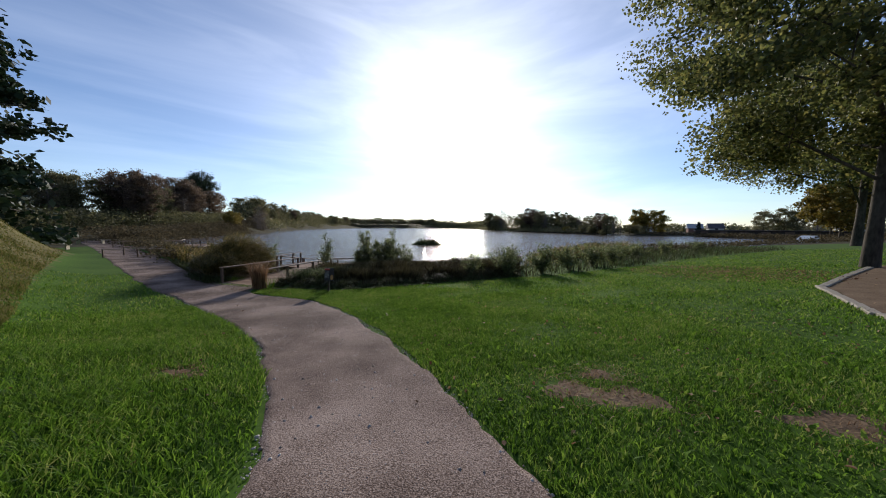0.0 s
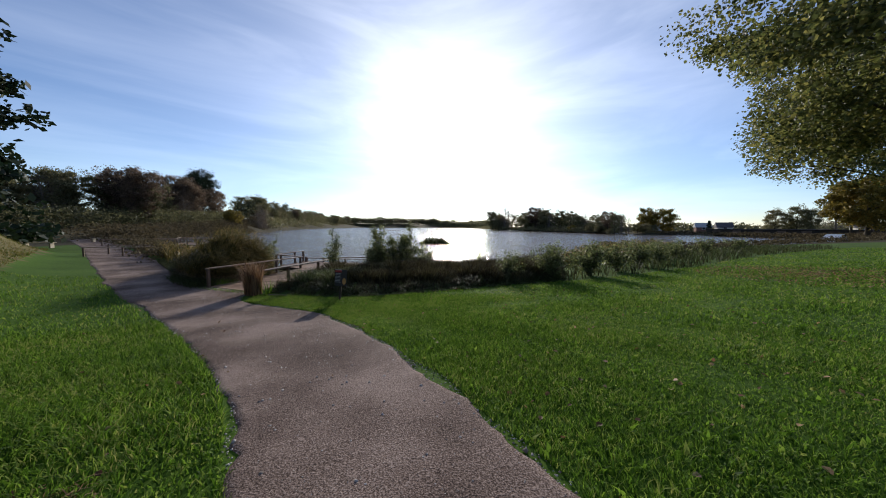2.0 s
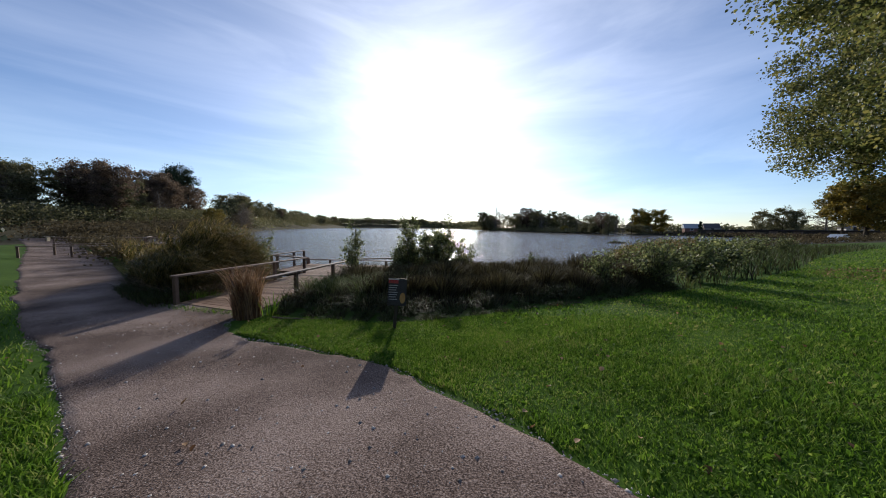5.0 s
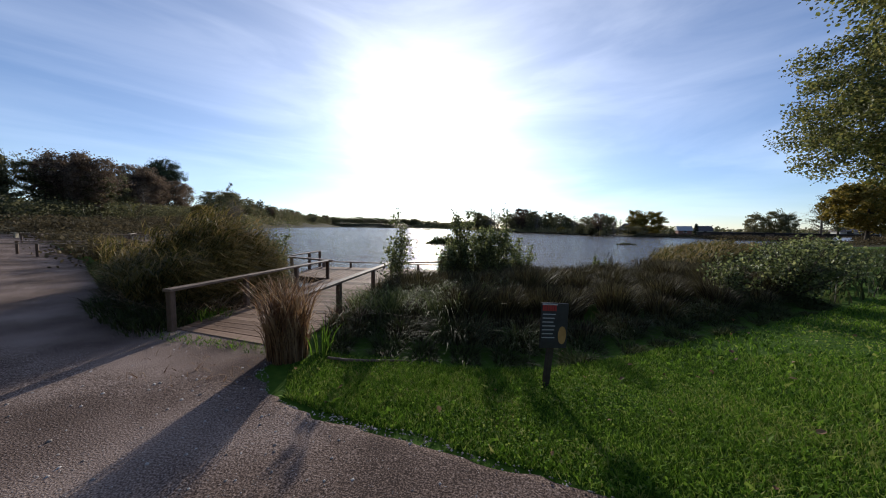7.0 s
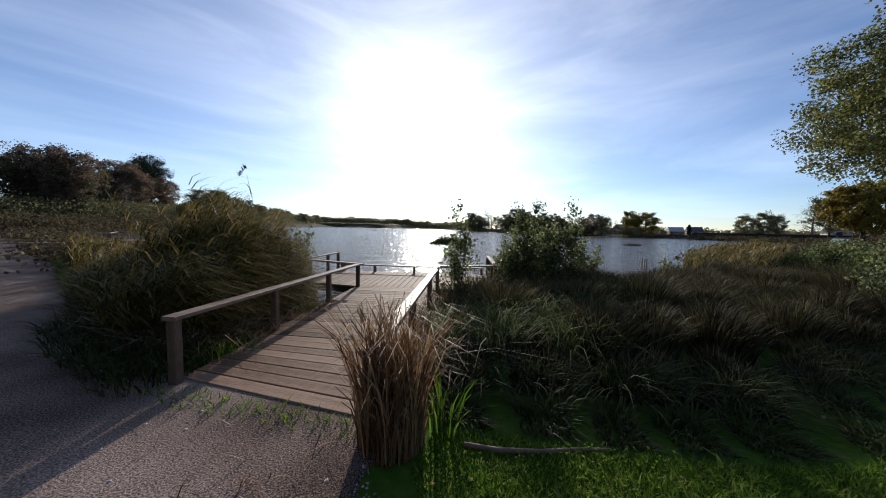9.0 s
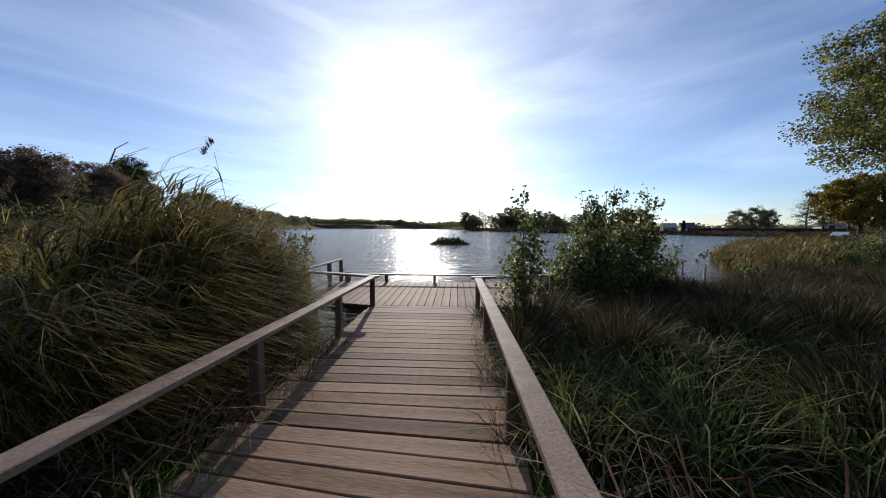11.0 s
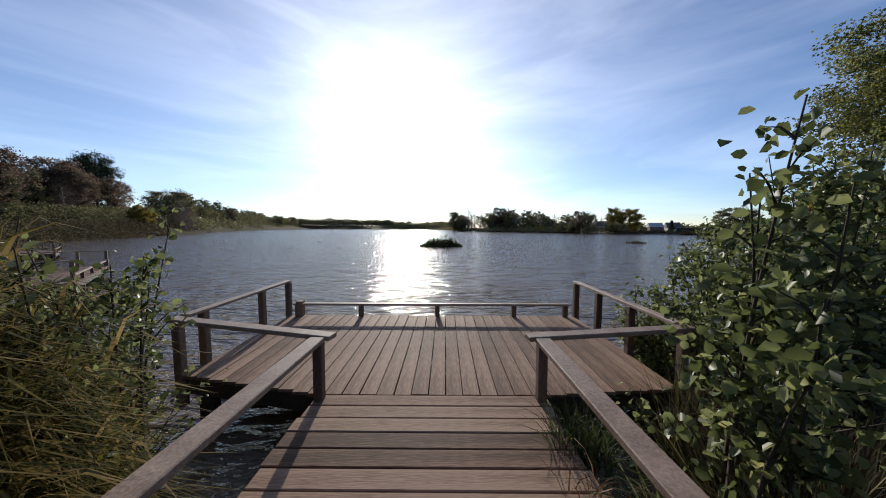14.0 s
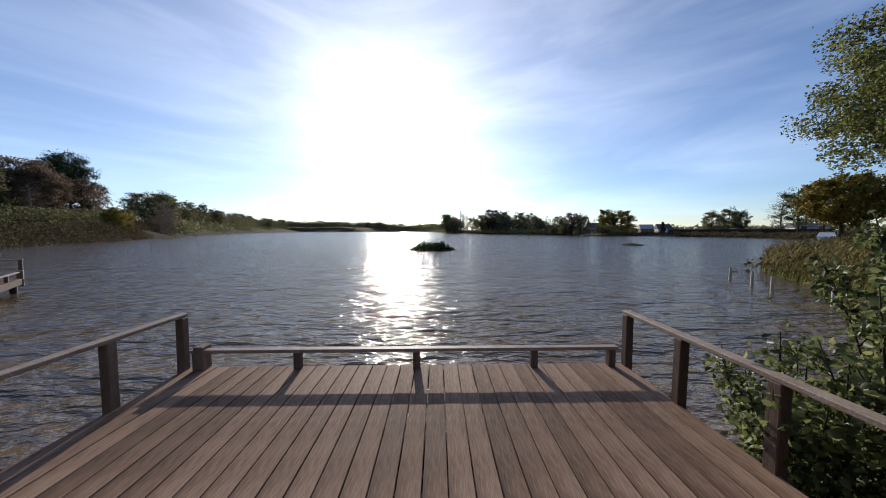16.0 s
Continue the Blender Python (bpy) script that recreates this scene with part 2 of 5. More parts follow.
PLASTER = mat("pale_house_wall", ((0.3, (0.5, 0.47, 0.42)), (0.7, (0.66, 0.63, 0.58))), (0.5, 9), 0.85, 0.2, 0.2)
BRICKRED = mat("brick_house_wall", ((0.3, (0.16, 0.08, 0.06)), (0.7, (0.25, 0.13, 0.10))), (0.5, 9), 0.85, 0.2, 0.2)
ROOF = mat("dark_roof_tile", ((0.3, (0.06, 0.05, 0.05)), (0.7, (0.14, 0.12, 0.12))), (0.6, 8), 0.7, 0.3, 0.3)
ROOFPALE = mat("pale_sheet_roof", ((0.3, (0.3, 0.31, 0.32)), (0.7, (0.42, 0.42, 0.42))), (0.6, 8), 0.5, 0.1, 0.4)
GLASS = mat("dark_window_glass", ((0.3, (0.03, 0.035, 0.04)), (0.7, (0.05, 0.055, 0.06))), (1, 4), 0.1, 0, 0.6)
PAINTWHITE = mat("white_car_paint", ((0.3, (0.7, 0.7, 0.7)), (0.7, (0.8, 0.8, 0.8))), (1, 4), 0.25, 0, 0.5)
RUBBER = mat("black_rubber", ((0.3, (0.015, 0.015, 0.015)), (0.7, (0.03, 0.03, 0.03))), (3, 9), 0.8, 0.1, 0.3)


# ---- mesh helpers ----
rng = np.random.default_rng(7)


def mesh_np(name, verts, faces, material, smooth=False):
    """A mesh from an (n, 3) array and an (m, k) array of equal-sided faces."""
    me = bpy.data.meshes.new(name)
    verts = np.asarray(verts, np.float32)
    faces = np.asarray(faces, np.int32)
    m, k = faces.shape
    me.vertices.add(len(verts))
    me.vertices.foreach_set("co", verts.ravel())
    me.loops.add(m * k)
    me.loops.foreach_set("vertex_index", faces.ravel())
    me.polygons.add(m)
    me.polygons.foreach_set("loop_start", np.arange(m, dtype=np.int32) * k)
    if smooth:
        me.polygons.foreach_set("use_smooth", np.ones(m, bool))
    me.update(calc_edges=True)
    me.materials.append(material)
    return me


def part_me(name, me, parent=None, label="", at=None):
    ob = new(name, me)
    if parent:
        ob.parent = parent
    if at is not None:
        ob.matrix_basis = at
    if label:
        tagged(ob, label)
    return ob


def part(name, bm, material, parent=None, label="", at=None):
    me = bpy.data.meshes.new(name)
    bm.normal_update()
    bm.to_mesh(me)
    bm.free()
    me.materials.append(material)
    return part_me(name, me, parent, label, at)


def thing(name, m, label, category, group="", kind=""):
    ob = new(name)
    ob.empty_display_size = 0.2
    ob.matrix_basis = m
    return tagged(ob, label, category, group, kind)


def box_bm(sx, sy, sz, bevel=0.004, taper=0.0):
    """A bevelled timber of that size, its foot at z = 0."""
    bm = bmesh.new()
    bmesh.ops.create_cube(bm, size=1.0)
    for v in bm.verts:
        k = 1 - taper if v.co.z > 0 else 1
        v.co = Vector((v.co.x * sx * k, v.co.y * sy * k, (v.co.z + 0.5) * sz))
    if bevel:
        bmesh.ops.bevel(bm, geom=bm.edges[:], offset=bevel, segments=1, affect="EDGES")
    return bm


def blades(p, h, w, lean, droop, segs=3, yaw=None, base_tilt=0.0):
    """Curved tapering blades: roots p (n,3), heights h, widths w, lean (n,2) of the tip in shares of the height, droop: how much the tip falls."""
    n = len(p)
    yaw = rng.uniform(0, 6.283, n) if yaw is None else yaw
    side = np.stack([np.cos(yaw), np.sin(yaw), np.zeros(n)], 1)
    rows = []
    for i in range(segs + 1):
        t = i / segs
        c = p.copy()
        c[:, :2] += lean * h[:, None] * (t ** 1.7 + base_tilt * t)
        c[:, 2] += h * (t - droop * t ** 3)
        half = (w * (1 - t) ** 0.6 * 0.5)[:, None] if i < segs else np.zeros((n, 1))
        if i < segs:
            rows += [c - side * half, c + side * half]
        else:
            rows.append(c)
    v = np.stack(rows, 1)
    k = v.shape[1]
    base = np.arange(n)[:, None] * k
    tris = []
    for i in range(segs - 1):
        a = 2 * i
        tris += [[a, a + 1, a + 3], [a, a + 3, a + 2]]
    a = 2 * (segs - 1)
    tris.append([a, a + 1, a + 2])
    f = (base[:, None, :] + np.asarray(tris)[None]).reshape(-1, 3)
    return v.reshape(-1, 3), f


def leaf_quads(p, size, up=0.4, ratio=0.75, fold=0.18):
    """Leaves of six corners, folded along the midrib, at p (n,3) with random turns."""
    n = len(p)
    d = rng.normal(size=(n, 3))
    d[:, 2] -= 0.3
    d /= np.linalg.norm(d, axis=1, keepdims=True)
    r = rng.normal(size=(n, 3))
    r[:, 2] += up
    s = np.cross(d, r)
    s /= np.linalg.norm(s, axis=1, keepdims=True) + 1e-6
    nn = np.cross(s, d)
    size = size[:, None]
    pts = [p, p + d * size * 0.3 + s * size * ratio * 0.5 + nn * size * fold, p + d * size * 0.72 + s * size * ratio * 0.42 + nn * size * fold,
           p + d * size, p + d * size * 0.72 - s * size * ratio * 0.42 + nn * size * fold, p + d * size * 0.3 - s * size * ratio * 0.5 + nn * size * fold]
    v = np.stack(pts, 1).reshape(-1, 3)
    base = np.arange(n)[:, None] * 6
    f = np.concatenate([base + np.array([[0, 1, 2, 3]]), base + np.array([[0, 3, 4, 5]])], 1).reshape(-1, 4)
    return v, f


def tufts(p, size, up=0.2):
    """Ragged four-cornered leaf sprays at p for crowns far off."""
    n = len(p)
    d = rng.normal(size=(n, 3))
    d /= np.linalg.norm(d, axis=1, keepdims=True)
    r = rng.normal(size=(n, 3))
    r[:, 2] += up
    s = np.cross(d, r)
    s /= np.linalg.norm(s, axis=1, keepdims=True) + 1e-6
    size = size[:, None]
    j = rng.uniform(0.5, 1.2, (4, n, 1))
    v = np.stack([p - d * size * 0.5 * j[0], p + s * size * 0.4 * j[1], p + d * size * 0.5 * j[2], p - s * size * 0.4 * j[3]], 1).reshape(-1, 3)
    return v, (np.arange(n)[:, None] * 4 + np.arange(4)[None])


def tube(path, radii, sides=7):
    """A tapering limb along a path, as arrays of corners and four-sided faces."""
    path = [Vector(q) for q in path]
    v, f = [], []
    for i, q in enumerate(path):
        a = path[min(i + 1, len(path) - 1)] - path[max(i - 1, 0)]
        a.normalize()
        u = a.orthogonal().normalized()
        w = a.cross(u)
        for k in range(sides):
            an = 6.2832 * k / sides
            v.append(q + (u * math.cos(an) + w * math.sin(an)) * radii[i])
    for i in range(len(path) - 1):
        for k in range(sides):
            a, b = i * sides + k, i * sides + (k + 1) % sides
            f.append((a, b, b + sides, a + sides))
    return np.array([tuple(q) for q in v]), np.array(f)


def joined(pieces):
    vs, fs, n = [], [], 0
    for v, f in pieces:
        vs.append(v)
        fs.append(f + n)
        n += len(v)
    return np.concatenate(vs), np.concatenate(fs)


# ---- the ground's plan ----
LAKE = np.array([(-31, 13), (-22, 9), (-14, 4.5), (-9, 1.2), (-5, -1.6), (-2.6, -3.1), (0, -4.2), (1.2, -3.2), (2.5, -1.9), (4.2, -0.5),
                 (6.0, -0.7), (8.0, 0.2), (10.2, 2.6), (12.2, 6.5), (14.5, 10), (20, 15), (30, 22.5), (42, 30), (56, 38), (66, 48), (70, 60), (66, 80), (56, 91),
                 (46, 95), (40, 112), (33, 131), (23, 155), (11, 178), (2, 240), (-10, 330), (-34, 420), (-120, 470), (-205, 420), (-180, 300), (-124, 145), (-92, 100), (-79, 85), (-60, 52), (-51, 33)], float)
PATH_L = [(12.5, -23.0), (8.8, -17.0), (7.3, -14.25), (6.25, -12.8), (4.85, -11.55), (2.35, -10.0), (0.45, -9.05), (-5, -6.4), (-14, -1.6), (-26, 5), (-44, 14)]
PATH_R = [(-44, 17.5), (-29, 9.2), (-14, 1.0), (-8, -2.35), (-2.9, -5.45), (-1.05, -6.3), (0.9, -6.75), (1.0, -7.3), (1.5, -7.72), (2.3, -8.0), (3.2, -8.25), (4.1, -8.6),
          (5.0, -9.25), (5.75, -9.95), (6.6, -10.8), (7.4, -11.75), (8.25, -12.8), (8.95, -13.8), (9.7, -15.0), (11.4, -18.0), (14.5, -23.0)]


def curve_of(pts, n):
    """A line through the points, rounded at the corners, as n even steps."""
    p = np.array([pts[0], *pts, pts[-1]], float)
    out = []
    for i in range(1, len(p) - 2):
        for t in np.linspace(0, 1, 16, endpoint=False):
            a, b, c, d = p[i - 1], p[i], p[i + 1], p[i + 2]
            out.append(0.5 * (2 * b + (c - a) * t + (2 * a - 5 * b + 4 * c - d) * t * t + (3 * b - a - 3 * c + d) * t ** 3))
    out = np.array(out + [p[-1]])
    cum = np.concatenate([[0], np.cumsum(np.hypot(*np.diff(out, axis=0).T))])
    u = np.linspace(0, cum[-1], n)
    return np.stack([np.interp(u, cum, out[:, 0]), np.interp(u, cum, out[:, 1])], 1)


DIRT = [(23.5, -1.5), (19.8, -4.4), (16.9, -6.8), (15.1, -9.6), (13.8, -14), (13.5, -22), (24, -22), (34, -8), (30, -1)]


def inside(poly, x, y):
    poly = np.asarray(poly, float)
    res = np.zeros(x.shape, bool)
    n = len(poly)
    for i in range(n):
        (x1, y1), (x2, y2) = poly[i], poly[(i + 1) % n]
        c = (y1 > y) != (y2 > y)
        with np.errstate(divide="ignore", invalid="ignore"):
            res ^= c & (x < (x2 - x1) * (y - y1) / (y2 - y1 + 1e-12) + x1)
    return res


def edge_distance(poly, x, y):
    best = np.full(x.shape, 1e9)
    n = len(poly)
    for i in range(n):
        a, b = np.asarray(poly[i], float), np.asarray(poly[(i + 1) % n], float)
        ab = b - a
        t = np.clip(((x - a[0]) * ab[0] + (y - a[1]) * ab[1]) / (ab @ ab), 0, 1)
        best = np.minimum(best, np.hypot(x - a[0] - t * ab[0], y - a[1] - t * ab[1]))
    return best


WATER_Z = -0.42


def bank_rise(x, y):
    """How far the grassy bank beside the path stands up."""
    a, b = np.array((-19.5, -5.5)), np.array((6.0, -21.0))
    ab = b - a
    t = np.clip(((x - a[0]) * ab[0] + (y - a[1]) * ab[1]) / (ab @ ab), 0, 1)
    q = np.hypot(x - a[0] - t * ab[0], y - a[1] - t * ab[1])
    return 4.8 * np.exp(-(q / 2.9) ** 2)


def height(x, y):
    """The lie of the land; the lake bed inside the shore line."""
    x, y = np.asarray(x, float), np.asarray(y, float)
    d = np.where(inside(LAKE, x, y), -1, 1) * edge_distance(LAKE, x, y)
    s = np.clip((x - 1.5) * 0.68 - (y + 8.6) * 0.73, 0, 16)
    land = 0.065 * s
    land = land + 0.01 * np.sin(x * 0.7 + 1) * np.sin(y * 0.6) * np.clip(d - 3, 0, 1)
    land = land + bank_rise(x, y)
    # wooded rise beyond the lake's side arm
    land = land + 3.5 * np.clip((-x - 48) / 40, 0, 1.6) * (y > -200)
    shore = WATER_Z - 0.06 + (land - WATER_Z + 0.06) * np.clip(d / 2.2, 0, 1) ** 0.8
    bed = WATER_Z - 0.06 + np.maximum(d * 0.45, -1.6)
    return np.where(d < 0, bed, shore)


def graded(lo, hi, a, b, fine, grow=1.16):
    """Grid lines: fine between a and b, widening outwards to lo and hi."""
    mid = list(np.arange(a, b, fine))
    for sgn, end in ((1, hi), (-1, lo)):
        step, q, out = fine, (mid[-1] if sgn > 0 else a), []
        while sgn * (end - q) > 0:
            step *= grow
            q += sgn * step
            out.append(q)
        mid = mid + out if sgn > 0 else out[::-1] + mid
    return np.array(mid)


def sheet(name, xs, ys, material, lift=0.0, keep=None):
    X, Y = np.meshgrid(xs, ys)
    Z = height(X, Y) + lift
    v = np.stack([X.ravel(), Y.ravel(), Z.ravel()], 1)
    ny, nx = X.shape
    i = (np.arange(ny - 1)[:, None] * nx + np.arange(nx - 1)[None]).ravel()
    f = np.stack([i, i + 1, i + nx + 1, i + nx], 1)
    if keep is not None:
        c = v[f].mean(1)
        f = f[keep(c[:, 0], c[:, 1])]
        used, inv = np.unique(f, return_inverse=True)
        v, f = v[used], inv.reshape(-1, 4)
    return new(name, mesh_np(name, v, f, material, True))


gxs, gys = graded(-2500, 2500, -9, 18, 0.3), graded(-2500, 2500, -18, 6, 0.3)
MEADOW = mat("dry_meadow", ((0.3, (0.03, 0.026, 0.013)), (0.55, (0.055, 0.047, 0.022)), (0.75, (0.09, 0.075, 0.036))), (0.3, 6), 0.95, 0.4, 0.1, coords="World")
BANK_SOIL = mat("dry_bank_turf", ((0.3, (0.07, 0.062, 0.024)), (0.55, (0.13, 0.11, 0.045)), (0.75, (0.2, 0.165, 0.075))), (0.5, 12), 0.95, 0.6, 0.1, coords="World")
ground = sheet("ground", gxs, gys, SOIL)
ground.data.materials.append(MEADOW)
mids = np.array([p.center[:2] for p in ground.data.polygons])
ground.data.materials.append(BANK_SOIL)
kind_of = ((mids[:, 0] < -31) | (mids[:, 1] > 24)).astype(np.int32)
kind_of[bank_rise(mids[:, 0], mids[:, 1]) > 0.4] = 2
ground.data.polygons.foreach_set("material_index", kind_of)
tagged(ground, "grassy lakeside ground sloping to the water", "ground", kind="structure")
CURVE_L, CURVE_R = curve_of(PATH_L, 700), curve_of(PATH_R[::-1], 700)
PATH_POLY = np.concatenate([CURVE_L[::5], CURVE_R[::-5]])


def ragged(x, y):
    return 0.05 * np.sin(x * 2.3 + y) + 0.04 * np.sin(5.1 * y - 2 * x) + 0.03 * np.sin(11 * x + 7 * y)


def on_path(x, y):
    j = ragged(x, y) * 0.5
    return inside(PATH_POLY, x + j, y + j)


def strip(name, left, right, material, lift, across=36):
    """A surface between two edge lines, laid on the ground, with worn uneven edges."""
    n = len(left)
    wob = np.convolve(rng.normal(0, 0.12, n), np.ones(9) / 9, 'same') + rng.normal(0, 0.015, n)
    d = (right - left) / np.linalg.norm(right - left, axis=1, keepdims=True)
    left, right = left + d * wob[:, None], right + d * np.roll(wob, 40)[:, None]
    u = np.linspace(0, 1, across)
    q = left[:, None] * (1 - u)[None, :, None] + right[:, None] * u[None, :, None]
    z = height(q[..., 0], q[..., 1]) + lift
    z[:, 0] -= 0.03
    z[:, -1] -= 0.03
    v = np.concatenate([q, z[..., None]], 2).reshape(-1, 3)
    i = (np.arange(n - 1)[:, None] * across + np.arange(across - 1)[None]).ravel()
    return new(name, mesh_np(name, v, np.stack([i, i + 1, i + across + 1, i + across], 1)[:, ::-1], material, True))


def on_dirt(x, y):
    return inside(DIRT, x + ragged(x, y), y)


tagged(strip("path", CURVE_L, CURVE_R, GRAVEL, 0.02), "pinkish grey gravel footpath, worn and dusty", "path", kind="structure")
tagged(sheet("dirt_path", np.arange(13, 34, 0.2), np.arange(-22, 0, 0.2), EARTH, 0.014, on_dirt), "bare sandy earth path under the tree", "path", kind="structure")
lake = new("water", mesh_np("water", [(-400, -8, WATER_Z), (300, -8, WATER_Z), (300, 600, WATER_Z), (-400, 600, WATER_Z)], [(0, 1, 2, 3)], WATER))
tagged(lake, "rippled grey lake water glittering towards the sun", "water", kind="structure")


# ---- the jetty ----
DECK_X0, DECK_X1, DECK_Y0, DECK_Y1 = -2.34, 2.16, -2.2, 0.06
RAMP_Y0, RAMP_W = -6.62, 0.95
SIGN_X, SIGN_Y = 3.72, -7.3


def ramp_z(y):
    return 0.03 * max(0.0, min(1.0, (DECK_Y0 - y) / (DECK_Y0 - RAMP_Y0)))


FAN_TURN = 1.05                      # degrees by which each of the first planks turns from the next


def deck_back(x):
    """Where the deck's shoreward edge runs: straight across the ramp, drawn in along the wings."""
    return DECK_Y0 + (0.3 * max(0.0, -x - 0.95) / 1.4 if x < 0 else 0.12 * max(0.0, x - 0.95) / 1.2)


def jetty(m, label, group):
    j = thing("fishing_jetty", m, label, "jetty", group)
    pitch = (DECK_X1 - DECK_X0) / 31
    for i in range(31):
        x = DECK_X0 + (i + 0.5) * pitch
        back = deck_back(x)
        at = pose(x, (back + DECK_Y1) / 2 + rng.uniform(-0.006, 0.006), -0.028 + rng.uniform(-0.0015, 0.0015), 0, 0, rng.uniform(-0.12, 0.12))
        part("deck_board", box_bm(pitch - rng.uniform(0.005, 0.01), DECK_Y1 - back, 0.028, 0.003), DECK, j, at=at)
    n, fan = 29, 11
    pitch = (DECK_Y0 - RAMP_Y0) / n
    me = skew = None
    for i in range(n):
        y = RAMP_Y0 + (i + 0.5) * pitch - 0.004
        turn = rng.uniform(-0.12, 0.12) - FAN_TURN * max(0, fan - i)
        at = pose(rng.uniform(-0.012, 0.012), y, ramp_z(y) - 0.028 + rng.uniform(-0.002, 0.002), 0, 0, turn)
        if i < fan:
            if skew is None:
                bm = box_bm(2 * RAMP_W, pitch - 0.012, 0.03, 0.005)
                for v in bm.verts:
                    v.co.y *= 1 + v.co.x * math.tan(radians(FAN_TURN)) / pitch
                skew = part("ramp_plank", bm, PLANK, j, at=at).data
            else:
                part_me("ramp_plank", skew, j, at=at)
        elif me is None:
            me = part("ramp_plank", box_bm(2 * RAMP_W, pitch - 0.012, 0.03, 0.005), PLANK, j, at=at).data
        else:
            part_me("ramp_plank", me, j, at=at)
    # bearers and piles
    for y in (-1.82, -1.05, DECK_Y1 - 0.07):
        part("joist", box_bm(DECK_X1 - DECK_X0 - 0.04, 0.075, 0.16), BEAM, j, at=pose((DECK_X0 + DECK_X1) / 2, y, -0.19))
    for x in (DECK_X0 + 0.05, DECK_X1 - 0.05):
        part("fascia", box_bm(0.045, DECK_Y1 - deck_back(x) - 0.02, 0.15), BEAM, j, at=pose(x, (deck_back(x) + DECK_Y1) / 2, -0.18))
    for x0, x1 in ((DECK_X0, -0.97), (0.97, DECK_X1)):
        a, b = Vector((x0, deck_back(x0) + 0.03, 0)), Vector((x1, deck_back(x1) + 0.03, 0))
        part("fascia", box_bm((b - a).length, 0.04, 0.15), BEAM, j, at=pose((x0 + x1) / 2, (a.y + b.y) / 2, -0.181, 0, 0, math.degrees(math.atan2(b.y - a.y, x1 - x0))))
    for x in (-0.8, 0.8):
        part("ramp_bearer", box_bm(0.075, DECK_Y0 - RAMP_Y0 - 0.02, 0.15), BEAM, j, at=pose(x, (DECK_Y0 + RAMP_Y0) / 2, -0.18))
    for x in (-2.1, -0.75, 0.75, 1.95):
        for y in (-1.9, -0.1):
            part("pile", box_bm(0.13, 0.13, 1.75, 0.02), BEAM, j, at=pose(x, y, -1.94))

    def post(x, y, z0, z1, s=0.074):
        part("post", box_bm(s, s, z1 - z0, 0.006), POST, j, at=pose(x, y, z0, rng.uniform(-0.6, 0.6), rng.uniform(-0.6, 0.6), rng.uniform(-1.5, 1.5)))

    def rail(name, a, b, wide=0.12, thick=0.038, over=0.05):
        a, b = Vector(a), Vector(b)
        d = b - a
        ln = d.length + 2 * over
        rot = d.to_track_quat("Y", "Z").to_matrix().to_4x4()
        part(name, box_bm(wide, ln, thick, 0.005), RAIL, j, at=Matrix.Translation((a + b) / 2) @ rot)

    top = 0.53
    corner = DECK_Y0 - 0.07
    for sx, ys in ((-1, (-6.5, -5.2, -3.7, corner)), (1, (-6.95, -5.4, -3.75, corner))):
        for y in ys:
            sag = 0.05 if y == corner else 0.0
            post(sx * 0.9, y, ramp_z(y) - 0.35, ramp_z(y) + top - sag)
        rail("handrail", (sx * 0.9, ys[0], ramp_z(ys[0]) + top), (sx * 0.9, corner - 0.05, top - 0.05))
    for sx, xe in ((-1, DECK_X0 - 0.02), (1, DECK_X1 + 0.02)):
        ye = deck_back(xe) - 0.02
        rail("back_rail", (sx * 0.84, corner + 0.05, top - 0.045), (xe, ye, top - 0.01), 0.11)
        post(xe, ye + 0.02, -0.3, top - 0.02)
        for y in (-1.35 if sx > 0 else -1.62, -0.66, 0.0):
            post(xe - sx * 0.01, y, -0.25, top, 0.075)
        rail("side_rail", (xe, ye + 0.14, top), (xe, 0.0, top), 0.085, 0.034)
    for x in (-2.2, -1.2, 0.0, 1.2, 2.0):
        post(x, 0.0, -0.002, 0.175, 0.07)
    rail("low_rail", (-2.23, 0.0, 0.175), (2.03, 0.0, 0.175), 0.075, 0.034, 0.03)
    part("corner_block", box_bm(0.1, 0.12, 0.24, 0.008), POST, j, at=pose(-2.17, 0.02, 0.0))
    return j


jetty_main = jetty(Matrix.Identity(4), "weathered brown timber fishing jetty with handrails over the lake", "fishing jetties")
def place_jetty(x, y, turn):
    ob = copy_thing(jetty_main, pose(x, y, 0, 0, 0, turn) @ Matrix.Translation((0, -RAMP_Y0, 0)))
    tagged(ob, "weathered timber fishing jetty further along the path")


place_jetty(-15.6, -0.1, -48)
place_jetty(-26.5, 7.2, -40)


# ---- plants ----
def scatter(poly, n, pad=0.0):
    poly = np.asarray(poly, float)
    lo, hi = poly.min(0), poly.max(0)
    got = np.zeros((0, 2))
    while len(got) < n:
        q = rng.uniform(lo, hi, (n * 2, 2))
        got = np.concatenate([got, q[inside(poly, q[:, 0], q[:, 1])]])
    return got[:n]


def grounded(q, lift=0.0):
    return np.column_stack([q, height(q[:, 0], q[:, 1]) + lift])


def on_ramp(q, pad=0.0):
    return (np.abs(q[:, 0]) < RAMP_W + pad) & (q[:, 1] > RAMP_Y0 - pad)


def lean_of(n, amount, wind=(0.0, 0.0)):
    a = rng.uniform(0, 6.283, n)
    r = amount * rng.uniform(0.2, 1.0, n)
    return np.stack([np.cos(a) * r + wind[0], np.sin(a) * r + wind[1]], 1)


